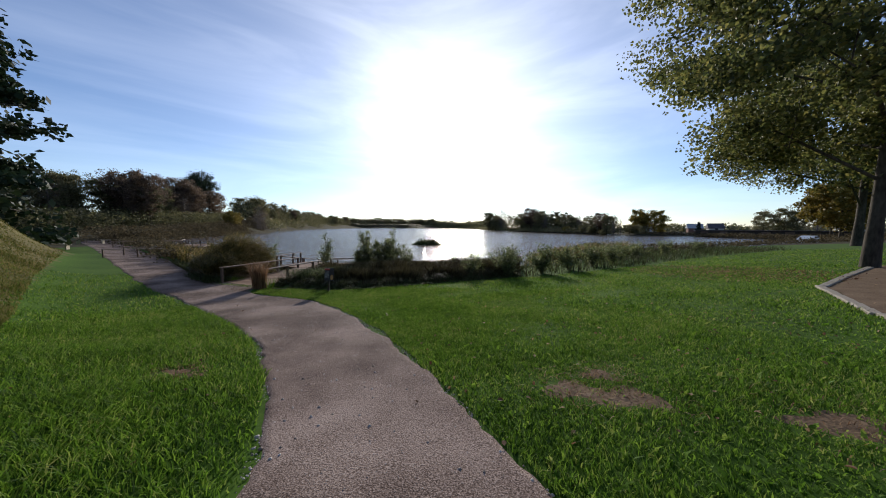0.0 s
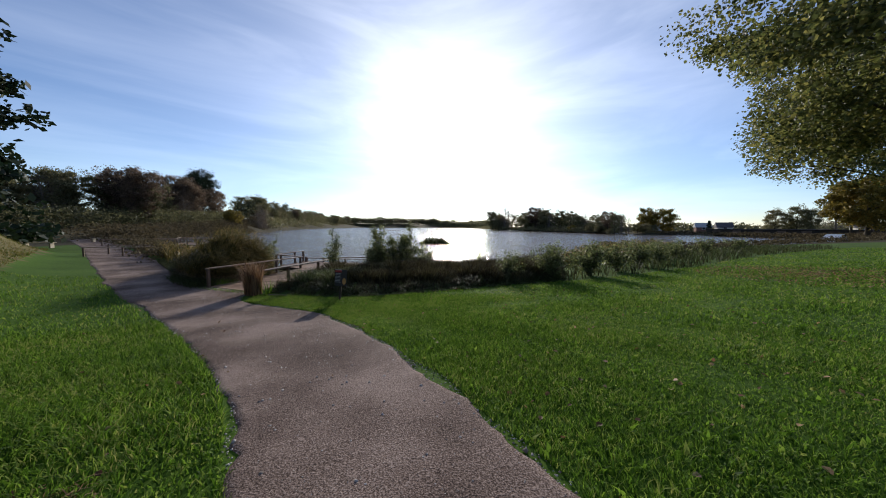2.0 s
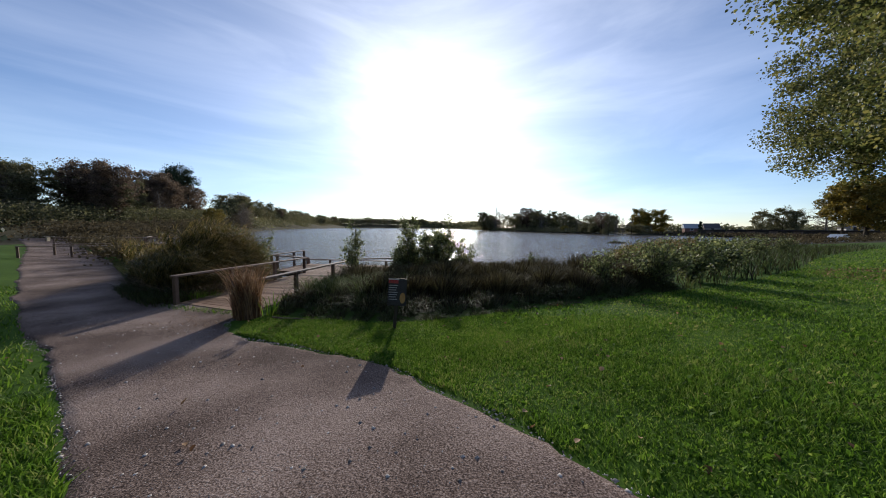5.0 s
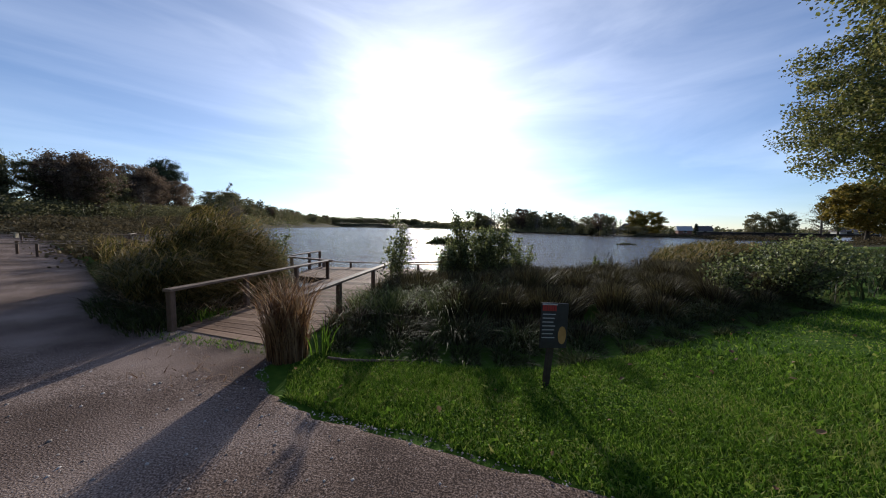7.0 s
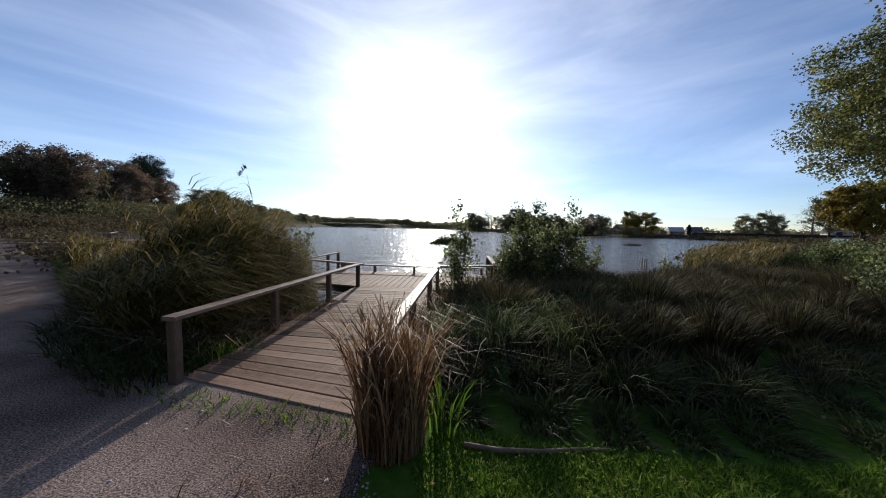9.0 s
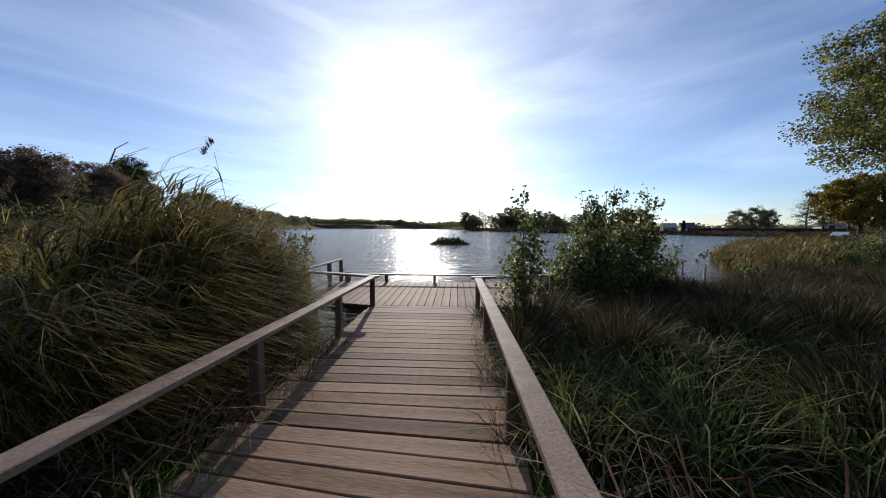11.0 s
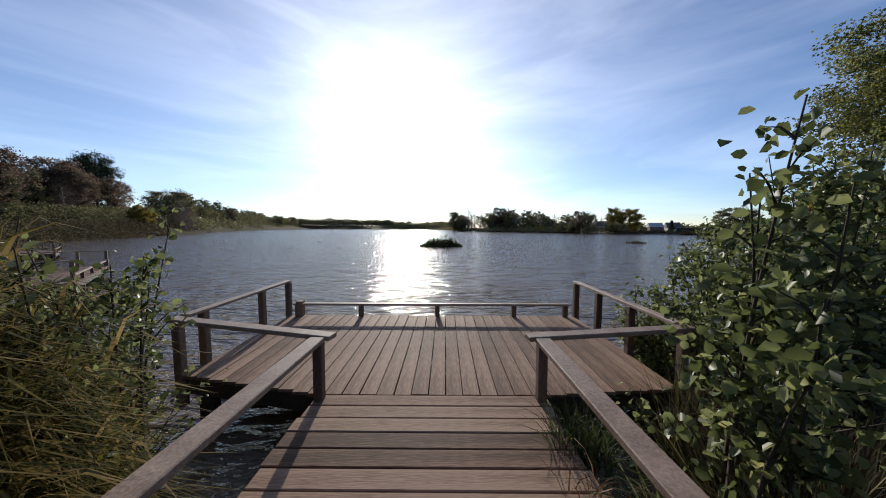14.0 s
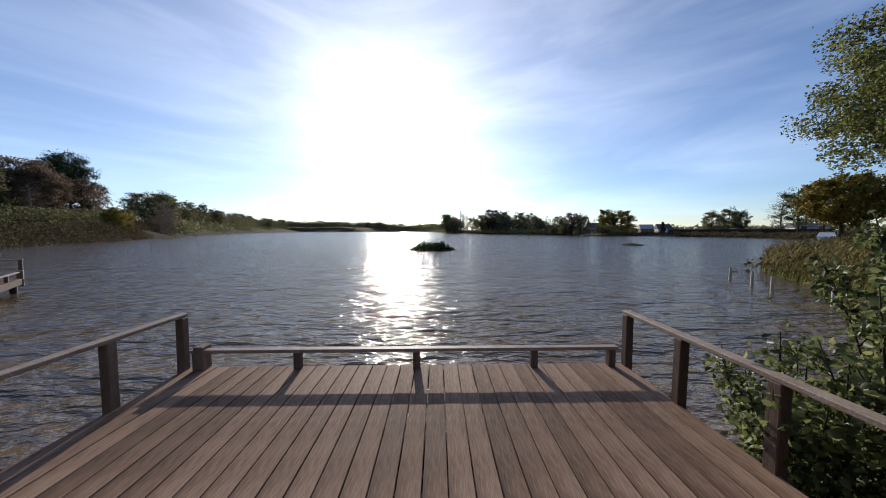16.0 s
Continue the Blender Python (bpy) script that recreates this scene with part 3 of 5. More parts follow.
REED_EDGE = [(1.3, -6.8), (2.1, -6.92), (3.0, -6.98), (3.8, -6.95), (4.85, -6.5), (6.0, -5.95), (7.8, -5.0), (9.8, -4.0), (12.4, -2.5), (15.5, -0.2), (20, 3.9), (26, 8.5), (33, 13)]
BANK_BACK = [(10.2, 2.4), (8.0, 0.1), (6.0, -0.8), (4.2, -0.6), (2.6, -1.8), (1.5, -2.7), (1.1, -4.0), (1.05, -6.2)]
SEDGE_NEAR = REED_EDGE[:8] + BANK_BACK
SEDGE_FAR = REED_EDGE[7:] + [(31, 22), (20, 14.5), (14.5, 9.8), (12.2, 6.3), (10.2, 2.4)]
LAWN_POLY = [(1.2, -7.2)] + REED_EDGE + [(42, 16), (42, -4), (34, -24), (14.4, -24)] + PATH_R[8:][::-1]
VERGE_POLY = PATH_L + [(-44, 9), (-26, -2), (-8, -14), (2, -22), (6, -24)]


def lawn(name, poly, spots, label, material=None):
    """Grass blades, thick where the walk passes and thinner away from it."""
    vs = []
    for q, h, w in spots:
        ok = inside(poly, q[:, 0], q[:, 1]) & ~on_path(q[:, 0], q[:, 1]) & ~on_dirt(q[:, 0], q[:, 1])
        for px, py, pr in BARE:
            ok &= np.hypot((q[:, 0] - px) * 0.8, (q[:, 1] - py) * 1.3) + ragged(q[:, 0] * 2, q[:, 1] * 2) > pr * rng.uniform(0.4, 1.1, len(q))
        q = q[ok]
        n = len(q)
        patch = 0.75 + 0.35 * np.sin(q[:, 0] * 1.7 + 2 * np.sin(q[:, 1] * 1.3)) * np.sin(q[:, 1] * 1.9)
        hh = h * rng.uniform(0.5, 1.25, n) * patch
        vs.append(blades(grounded(q, -0.005), hh, w * rng.uniform(0.7, 1.3, n), lean_of(n, 0.9), 0.25, 2))
    ob = new(name, mesh_np(name, *joined(vs), material or GRASS))
    return tagged(ob, label, "grass", kind="stuff")


BARE = [(9.5, -12.75, 0.3), (9.95, -12.85, 0.34), (9.85, -12.4, 0.2), (11.3, -13.1, 0.34), (11.9, -13.4, 0.4), (5.15, -12.9, 0.16), (5.45, -12.95, 0.12)]


def disc(cx, cy, r, n):
    a, q = rng.uniform(0, 6.283, n), r * 1.15 * rng.uniform(0, 1, n) ** 0.62
    return np.stack([cx + q * np.cos(a), cy + q * np.sin(a)], 1)


near = [(np.concatenate([disc(9.5, -12.5, 3.2, 110000), disc(6.8, -9.4, 2.6, 80000), disc(3.4, -7.8, 1.6, 50000), disc(1.6, -7.3, 0.8, 9000), disc(5.5, -8.0, 1.5, 26000), disc(2.6, -7.2, 1.3, 26000), disc(4.2, -7.0, 1.2, 18000)]), 0.075, 0.007),
        (disc(10, -7.5, 8.5, 190000), 0.08, 0.012), (disc(20, -1, 18, 90000), 0.09, 0.04)]
lawn("grass", LAWN_POLY, near, "short bright green lawn of grass and clover")
vnear = [(np.concatenate([disc(5.0, -13.6, 2.6, 60000), disc(2.6, -11.0, 1.8, 30000)]), 0.14, 0.011),
         (disc(0, -11, 7.5, 60000), 0.10, 0.016)]
lawn("grass", VERGE_POLY, vnear, "longer green grass beside the path")
BANK_POLY = [(5.2, -14.6), (3.0, -13.4), (0.2, -11.8), (-6, -8.4), (-15, -2.9), (-27, 3.8), (-44, 12), (-44, 4), (-26, -8), (-8, -18), (4, -24)]
lawn("grass", BANK_POLY, [(disc(-13, -6, 14, 80000), 0.16, 0.035), (disc(-5, -13, 6.5, 70000), 0.2, 0.018), (np.concatenate([disc(1.5, -13.8, 3.2, 30000), disc(4.2, -14.6, 1.6, 14000)]), 0.17, 0.011)], "long yellowish brown grass on the raised bank", BANK)
def clover(poly, q, label):
    q = q[inside(poly, q[:, 0], q[:, 1]) & ~on_path(q[:, 0], q[:, 1])]
    k = np.sin(q[:, 0] * 3.1 + 2 * np.sin(q[:, 1] * 2.3)) * np.sin(q[:, 1] * 3.7 + q[:, 0])
    q = q[k + rng.normal(0, 0.3, len(q)) > 0.25]
    n = len(q)
    v, f = leaf_quads(grounded(q, 0.0) + np.stack([np.zeros(n), np.zeros(n), rng.uniform(0.02, 0.07, n)], 1), rng.uniform(0.01, 0.022, n), up=3)
    tagged(new("clover_patch", mesh_np("clover_patch", v, f, GRASS)), label, "clover", kind="stuff")


clover(LAWN_POLY, np.concatenate([disc(9, -11.5, 4, 44000), disc(3.4, -7.6, 1.5, 16000), disc(6, -8.5, 3, 14000)]), "low clover and weeds growing through the lawn")
clover(VERGE_POLY, disc(4.2, -13, 3.2, 40000), "low clover and weeds beside the path")
for bx, by, br in BARE:
    a = np.linspace(0, 6.283, 22, endpoint=False)
    r = br * (1 + 0.25 * np.sin(3 * a + bx) + 0.15 * np.sin(5 * a))
    rim = np.stack([bx + r * np.cos(a) / 0.8, by + r * np.sin(a) / 1.3], 1)
    v = np.concatenate([grounded(rim, -0.004), grounded(np.array([[bx, by]]), 0.012)])
    tagged(new("bare_patch", mesh_np("bare_patch", v, [(i, (i + 1) % 22, 22) for i in range(22)], EARTH, True)), "worn brown bare earth patch in the grass", "ground", kind="structure")


q = np.concatenate([disc(bx, by, br * 1.5, 130) for bx, by, br in BARE])
n = len(q)
v, f = blades(grounded(q, 0.012), rng.uniform(0.03, 0.1, n), rng.uniform(0.004, 0.009, n), lean_of(n, 2.2), 0.85, 3)
tagged(new("straw_litter", mesh_np("straw_litter", v, f, DRY)), "dry straw lying on the bare spots", "straw", kind="stuff")
EDGE_LINE = curve_of(REED_EDGE, 240)


def edge_gap(q):
    return np.min(np.hypot(q[:, None, 0] - EDGE_LINE[None, :, 0], q[:, None, 1] - EDGE_LINE[None, :, 1]), 1)


def tussocks(q, gap, seed):
    """Gathers roots about scattered centres: the roots drawn in, their way outwards, how far out they stand, and a height for each tussock."""
    r = np.random.default_rng(seed)
    c = q[r.permutation(len(q))]
    keep = []
    for p in c[:4000]:
        if all((p[0] - k[0]) ** 2 + (p[1] - k[1]) ** 2 > gap * gap for k in keep):
            keep.append(p)
    c = np.array(keep)
    d2 = (q[:, None, 0] - c[None, :, 0]) ** 2 + (q[:, None, 1] - c[None, :, 1]) ** 2
    k = d2.argmin(1)
    off = q - c[k]
    far = np.clip(np.hypot(off[:, 0], off[:, 1]) / gap, 0, 1)
    return c[k] + off * 0.62, off / gap, far, r.uniform(0.72, 1.15, len(c))[k]


def sedge_bed():
    root = scatter(SEDGE_NEAR, 66000)
    root = root[~on_ramp(root, 0.06)]
    d = edge_gap(root)
    front = root[d < 0.85]
    d = edge_gap(front)
    front, out, far, tall = tussocks(front, 0.42, 3)
    n = len(front)
    f = np.clip(d / 0.75, 0.3, 1) * tall * (1 - 0.25 * far)
    vs = [blades(grounded(front, -0.03), rng.uniform(0.4, 0.75, n) * f, rng.uniform(0.007, 0.016, n), lean_of(n, 0.75, (0.1, -0.15)) + out * 1.0, 0.6, 4)]
    low = scatter(SEDGE_FAR, 7000)
    n = len(low)
    vs.append(blades(grounded(low, -0.03), rng.uniform(0.3, 0.7, n), rng.uniform(0.02, 0.04, n), lean_of(n, 0.7), 0.35, 3))
    tagged(new("sedge_bed", mesh_np("sedge_bed", *joined(vs), SEDGE)), "low dark green sedges arching along the bank", "sedge", kind="stuff")
    back = root[edge_gap(root) > 0.5]
    gap = edge_gap(back)
    back, out, far, tall = tussocks(back, 0.62, 4)
    n = len(back)
    p = grounded(back, -0.03)
    ramp = np.clip((gap - 0.5) / 0.6, 0, 1)
    crest = (0.9 + 0.1 * np.sin(back[:, 0] * 2.3 + 1) * np.sin(back[:, 1] * 1.9)) * tall * (0.55 + 0.45 * np.clip((back[:, 1] + 6.1 - 0.45 * np.maximum(3.0 - back[:, 0], 0)) / 1.1, 0, 1))
    h = (crest - p[:, 2]) * (0.5 + 0.5 * ramp) * rng.uniform(0.75, 1.08, n) * (1 - 0.3 * far ** 2)
    v = blades(p, np.clip(h, 0.3, 1.5), rng.uniform(0.008, 0.018, n), lean_of(n, 0.28, (0.05, 0.0)) + out * 0.5, 0.28, 4)
    tagged(new("tall_sedge_bed", mesh_np("tall_sedge_bed", *v, SEDGE_DARK)), "tall dark brown sedges standing thick behind the bank", "sedge", kind="stuff")


sedge_bed()


def low_sedge(poly, n, label):
    q = scatter(poly, n)
    q = q[~on_ramp(q, 0.0)]
    n = len(q)
    v, f = blades(grounded(q, -0.02), rng.uniform(0.15, 0.5, n), rng.uniform(0.008, 0.018, n), lean_of(n, 0.9), 0.5, 3)
    tagged(new("sedge_bed", mesh_np("sedge_bed", v, f, SEDGE)), label, "sedge", kind="stuff")


low_sedge([(-1.0, -6.45), (-2.0, -6.15), (-3.0, -5.65), (-5.3, -4.2), (-9, -1.9), (-8.4, -1.2), (-5, -3.6), (-3.8, -4.8), (-1.0, -4.8)], 9000, "low dark sedge at the foot of the reeds")


def reed_bed(name, poly, n, hlo, hhi, label, wind=(0.22, -0.05), wide=1.0, leaves=6, blown=(0.9, -0.15), rise=None):
    """Reeds: leaning stalks with long narrow leaves that the wind lays over to one side; rise: a line in front of which they stand low."""
    q = scatter(poly, n)
    q = q[~on_ramp(q, 0.03)]
    n = len(q)
    h = rng.uniform(hlo, hhi, n) * (0.86 + 0.14 * np.sin(q[:, 0] * 3.1 + 1.7 * np.sin(q[:, 1] * 2.7)))
    if rise:
        (ax, ay), (bx, by) = rise
        h = h * np.clip(0.32 + 0.36 * ((q[:, 0] - ax) * (ay - by) + (q[:, 1] - ay) * (bx - ax)) / -math.hypot(bx - ax, by - ay), 0.32, 1)
    root = grounded(q, -0.05)
    lean = lean_of(n, 0.2, wind)
    vs = [blades(root, h, np.full(n, 0.011) * wide, lean, 0.05, 3)]
    for i in range(leaves):
        t = rng.uniform(0.25, 1.0, n)
        at = root.copy()
        at[:, :2] += lean * h[:, None] * (t ** 1.7)[:, None]
        at[:, 2] += h * (t - 0.05 * t ** 3)
        side = np.where(rng.random(n) < 0.75, 1.0, -0.8)[:, None]
        vs.append(blades(at, rng.uniform(0.22, 0.5, n), rng.uniform(0.009, 0.022, n) * wide, lean_of(n, 0.7) + np.array(blown) * side, 0.7, 3))
    ob = new(name, mesh_np(name, *joined(vs), REED))
    return tagged(ob, label, "reeds", kind="stuff")


REEDS_BY_RAMP = [(-1.3, -5.9), (-2.2, -5.9), (-3.8, -5.0), (-5.0, -3.9), (-4.6, -2.0), (-2.4, -2.6), (-1.35, -3.2)]
reed_bed("reed_bed", REEDS_BY_RAMP, 4600, 1.1, 2.25, "tall golden green reeds leaning beside the jetty ramp", (-0.26, -0.06), 1.0, 13, (1.3, -0.2), ((-1.6, -6.3), (-4.9, -4.0)))
reed_bed("reed_bed", [(-1.55, -4.7), (-2.9, -4.9), (-3.3, -3.2), (-1.7, -3.3)], 480, 1.7, 2.3, "tallest brown tipped reeds near the platform", (-0.2, -0.04), 1.0, 12, (1.3, -0.2))
reed_bed("reed_bed", [(-5.0, -3.9), (-8.0, -2.3), (-13, 0.9), (-12, 3.4), (-8, 0.6), (-5, -1.6)], 900, 0.6, 1.1, "low reeds along the path edge", wide=1.6, leaves=4)
reed_bed("reed_bed", [(10.4, 3.0), (11.8, 1.9), (14, 4.2), (20, 9.5), (20, 14.5), (14.6, 9.9), (12.3, 6.6)], 2400, 0.6, 1.15, "pale green reeds on the far side of the bank", wide=2.2, leaves=4)


def dead_stalks(poly, n, label):
    """Broken brown stalks and leaves lying criss-cross at the foot of the reeds."""
    q = scatter(poly, n)
    q = q[~on_ramp(q, -0.02)]
    n = len(q)
    v, f = blades(grounded(q, -0.02), rng.uniform(0.25, 0.75, n), rng.uniform(0.008, 0.02, n), lean_of(n, 1.5, (0.2, -0.1)), 0.45, 3)
    tagged(new("dead_reed_litter", mesh_np("dead_reed_litter", v, f, DEAD)), label, "reeds", kind="stuff")


dead_stalks([(-0.96, -6.1), (-2.2, -6.0), (-3.9, -5.1), (-4.4, -4.2), (-3, -3.4), (-0.96, -2.9)], 4200, "broken brown reed stalks tangled beside the ramp")
dead_stalks([(0.96, -6.3), (1.5, -6.3), (1.7, -4.6), (1.6, -2.9), (0.96, -2.5)], 700, "broken brown stalks tangled along the ramp")


def plume_reed(x, y, h, lean):
    t = thing("plume_reed", pose(x, y, float(height(x, y)) - 0.05, 0, 0, 0), "tall reed with a feathery brown seed plume", "reed", "plume reeds")
    pts = [(lean * h * u ** 2, 0.02 * math.sin(5 * u), h * (u - 0.06 * u ** 3)) for u in np.linspace(0, 1, 8)]
    part_me("stalk", mesh_np("stalk", *tube(pts, [0.006 - 0.0005 * i for i in range(8)], 5), REED, True), t)
    tip = np.array(pts[-1])
    n = 90
    u = rng.uniform(0, 1, n)
    p = tip + np.stack([-0.13 * u, rng.normal(0, 0.012, n), 0.16 * (0.8 - u)], 1)
    part_me("plume", mesh_np("plume", *blades(p, rng.uniform(0.05, 0.12, n), np.full(n, 0.008), lean_of(n, 0.5, (-0.9, 0)), 0.5, 2), SCRUB), t)
    for k in range(5):
        o = np.array(pts[2 + k])[None]
        part_me("blade", mesh_np("blade", *blades(o, np.array([0.4]), np.array([0.02]), np.array([[rng.choice((-0.8, 0.7)), rng.uniform(-0.4, 0.4)]]), 0.6, 4), REED), t)


for x, y, h, lean in ((-1.95, -3.88, 2.75, -0.1), (-3.6, -3.2, 2.1, -0.14), (-3.3, -4.6, 1.9, -0.14)):
    plume_reed(x, y, h, lean)


def tuft(name, x, y, n, r, hlo, hhi, material, label, droop=0.35, lean=0.75, wide=0.008, z=None, fan=0.35):
    q = disc(x, y, r, n)
    p = grounded(q, -0.02)
    if z is not None:
        p[:, 2] = z
    out = (q - (x, y)) / r * fan
    v, f = blades(p, rng.uniform(hlo, hhi, n), wide * rng.uniform(0.6, 1.4, n), lean_of(n, lean * 0.6) + out, droop, 4)
    return tagged(new(name, mesh_np(name, v, f, material)), label, "grass", kind="stuff")


tuft("dry_grass_tuft", 1.04, -6.97, 900, 0.18, 0.4, 1.75, DRY, "tall dry russet grass tuft beside the ramp", lean=0.58, droop=0.5, wide=0.011, fan=0.04)
for tx, ty, tn in ((1.45, -4.6, 220), (1.9, -4.0, 240), (1.5, -3.2, 260), (2.2, -3.3, 240), (2.8, -3.8, 240), (3.4, -3.2, 220), (2.4, -4.8, 200), (1.3, -5.4, 200), (3.2, -4.6, 200), (1.8, -5.6, 180), (2.6, -5.6, 180), (3.8, -4.0, 200), (2.0, -5.0, 200), (1.35, -4.0, 160)):
    tuft("sedge_tussock", tx, ty, tn + 60, 0.24, 0.6, 1.15, SEDGE_FRESH, "arching sedge tussock with pale tips beside the ramp", droop=0.6, lean=1.2, wide=0.012)
tuft("green_grass_tuft", 1.35, -6.82, 26, 0.1, 0.3, 0.7, GRASS, "fresh green grass blades by the ramp", wide=0.016, fan=0.2)
for i in range(9):
    u = i / 8
    tuft("grass_tuft", -0.95 + 1.7 * u, -6.66 - 0.24 * u + rng.uniform(-0.03, 0.02), 60, 0.1, 0.05, 0.15, GRASS, "short grass growing against the ramp's first plank", lean=1.3, wide=0.01)
for i in range(10):
    tuft("straw_litter", rng.uniform(-0.3, 1.0), rng.uniform(-7.6, -6.95), 9, 0.16, 0.1, 0.28, DRY, "dry straw lying on the path before the ramp", droop=0.95, lean=2.4, wide=0.008)
for tx, ty in ((-1.25, -6.42), (-1.6, -6.25), (-2.0, -6.08), (-2.4, -5.9), (-2.85, -5.65), (-3.3, -5.4)):
    tuft("weed_clump", tx, ty, 240, 0.3, 0.15, 0.5, SEDGE, "dark low weeds between the path and the reeds", droop=0.5, lean=1.2, wide=0.014)
log = [(1.5, -6.97, 0), (1.7, -7.0, 0), (1.95, -6.99, 0), (2.2, -6.95, 0), (2.4, -6.93, 0)]
log = [(x, y, float(height(x, y)) + 0.022) for x, y, _ in log]
tagged(part_me("edging_log", mesh_np("edging_log", *tube(log, [0.014, 0.016, 0.015, 0.013, 0.009], 8), POST, True)), "thin weathered edging log half hidden in the grass", "log")
tuft("grass_tuft", 1.0, -2.75, 260, 0.16, 0.25, 0.5, SEDGE, "sedge tuft spilling over the ramp edge", lean=1.2, z=-0.1)
tuft("grass_tuft", 1.0, -4.5, 200, 0.18, 0.25, 0.5, SEDGE, "sedge tuft spilling over the ramp edge", lean=1.2, z=-0.1)
tuft("grass_tuft", -1.05, -4.3, 220, 0.2, 0.3, 0.6, SEDGE, "sedge tuft beside the ramp", lean=1.1, z=-0.15)
for tx, ty, tn in ((-0.86, -4.7, 40), (-0.85, -3.9, 45), (0.86, -3.9, 60), (0.84, -4.6, 40), (0.88, -3.2, 50), (-0.88, -5.4, 30), (0.86, -5.3, 30)):
    tuft("straw_litter", tx, ty, tn, 0.14, 0.12, 0.34, DRY, "dry straw lying over the ramp's edge", droop=0.9, lean=2.2, wide=0.007, z=0.02)
tuft("grass_tuft", -1.0, -5.9, 200, 0.25, 0.2, 0.4, GRASS, "low green grass beside the ramp", lean=1.1)


def shrub(name, x, y, h, r, leaves, size, label, stems=7, material=None, low=0.15, spread=0.14):
    """A bushy shrub: slender stems, side twigs and round leaves set along them."""
    t = thing(name, pose(x, y, float(height(x, y)) - 0.03), label, "shrub", "lakeside shrubs")
    sp, lp = [], []
    for i in range(stems):
        a = rng.uniform(0, 6.283)
        rr = r * rng.uniform(0.25, 1.0)
        hh = h * rng.uniform(0.65, 1.0) * (1 - 0.25 * rr / r)
        pts = []
        for k in range(7):
            u = k / 6
            pts.append((math.cos(a) * rr * u ** 1.3 + 0.04 * math.sin(3 * u + i), math.sin(a) * rr * u ** 1.3 + 0.04 * math.cos(4 * u + i), hh * u))
        one = [tube(pts, [0.014 * (1 - 0.8 * k / 6) for k in range(7)], 4)]
        pts = np.array(pts)
        for k in range(9):
            u = rng.uniform(low, 0.95)
            o = np.array([np.interp(u, np.linspace(0, 1, 7), pts[:, c]) for c in range(3)])
            b = rng.uniform(0, 6.283)
            ln = rng.uniform(0.15, 0.4) * (1.2 - u) * max(0.6, h / 2)
            e = o + np.array([math.cos(b) * ln, math.sin(b) * ln, ln * 0.8])
            one.append(tube([o, (o + e) / 2 + (0, 0, 0.02), e], [0.006, 0.004, 0.002], 4))
            m = max(2, int(leaves / stems / 10))
            lp.append(o + (e - o) * rng.uniform(0.1, 1.05, (m, 1)) + rng.normal(0, spread * 0.35, (m, 3)))
        sp.append(joined(one))
        m = max(2, int(leaves / stems / 10))
        u = rng.uniform(max(low, 0.4), 1.02, m)
        lp.append(np.stack([np.interp(u, np.linspace(0, 1, 7), pts[:, c]) for c in range(3)], 1) + rng.normal(0, 0.035, (m, 3)))
    lp = np.concatenate(lp)
    for piece in sp:
        part_me("stem", mesh_np("stem", *piece, BARK, True), t)
    part_me("foliage", mesh_np("foliage", *leaf_quads(lp, size * rng.uniform(0.55, 1.2, len(lp))), material or ALDER), t)
    return t


for x, y, h, r, n, sz in ((1.35, -3.4, 2.45, 0.42, 1300, 0.056), (1.72, -2.4, 0.85, 0.35, 351, 0.06), (2.45, -2.2, 2.2, 0.5, 2700, 0.05), (2.75, -1.6, 2.45, 0.5, 3800, 0.05),
                          (2.8, -2.45, 2.75, 0.45, 2900, 0.056), (3.4, -2.1, 2.3, 0.5, 2000, 0.056), (3.95, -1.8, 2.6, 0.48, 2500, 0.058), (4.4, -1.3, 2.1, 0.5, 1500, 0.058),
                          (2.7, -0.9, 1.6, 0.42, 2000, 0.05), (2.5, -1.25, 1.75, 0.45, 2000, 0.052), (2.35, -2.5, 1.7, 0.4, 1500, 0.052), (3.5, -1.0, 2.5, 0.55, 3400, 0.05), (3.35, -1.6, 2.4, 0.55, 2800, 0.05), (6.85, -0.6, 1.75, 0.25, 240, 0.075)):
    shrub("alder_shrub", x, y, h, r, n, sz, "young alder shrub with dark rounded green leaves", low=0.35 if y < -2.6 else 0.15)
shrub("alder_shrub", -2.0, -2.7, 2.75, 0.5, 1300, 0.055, "young alder shrub standing in the water by the jetty", 9)
shrub("alder_shrub", -2.75, -2.3, 2.5, 0.55, 1700, 0.055, "young alder shrub standing in the water by the jetty", 9)
shrub("alder_shrub", -1.75, -3.25, 2.1, 0.35, 420, 0.055, "slender young alder shrub beside the ramp", 5)
shrub("alder_shrub", -2.4, -3.2, 2.6, 0.5, 900, 0.057, "young alder shrub among the reeds")
for x, y, h, r, n, k in ((9.3, -3.5, 1.5, 1.0, 3600, 26), (7.9, -3.9, 1.2, 0.6, 1200, 12), (10.8, -2.5, 1.4, 0.8, 1700, 14), (12.2, -1.3, 1.35, 0.8, 1400, 12), (13.8, 0.5, 1.45, 0.9, 1400, 14), (15.4, 2.2, 1.3, 0.9, 1200, 12),
                        (16.6, 4.6, 1.5, 0.9, 1300, 12), (18.4, 6.2, 1.3, 1.0, 1100, 12), (21.0, 8.0, 1.5, 1.0, 1000, 12), (24.5, 10.5, 1.4, 1.0, 900, 12)):
    shrub("willow_shrub", x, y, h, r, n, 0.055 if x < 10.5 else 0.08, "dense rounded green willow shrub at the lawn edge", k, spread=0.3)


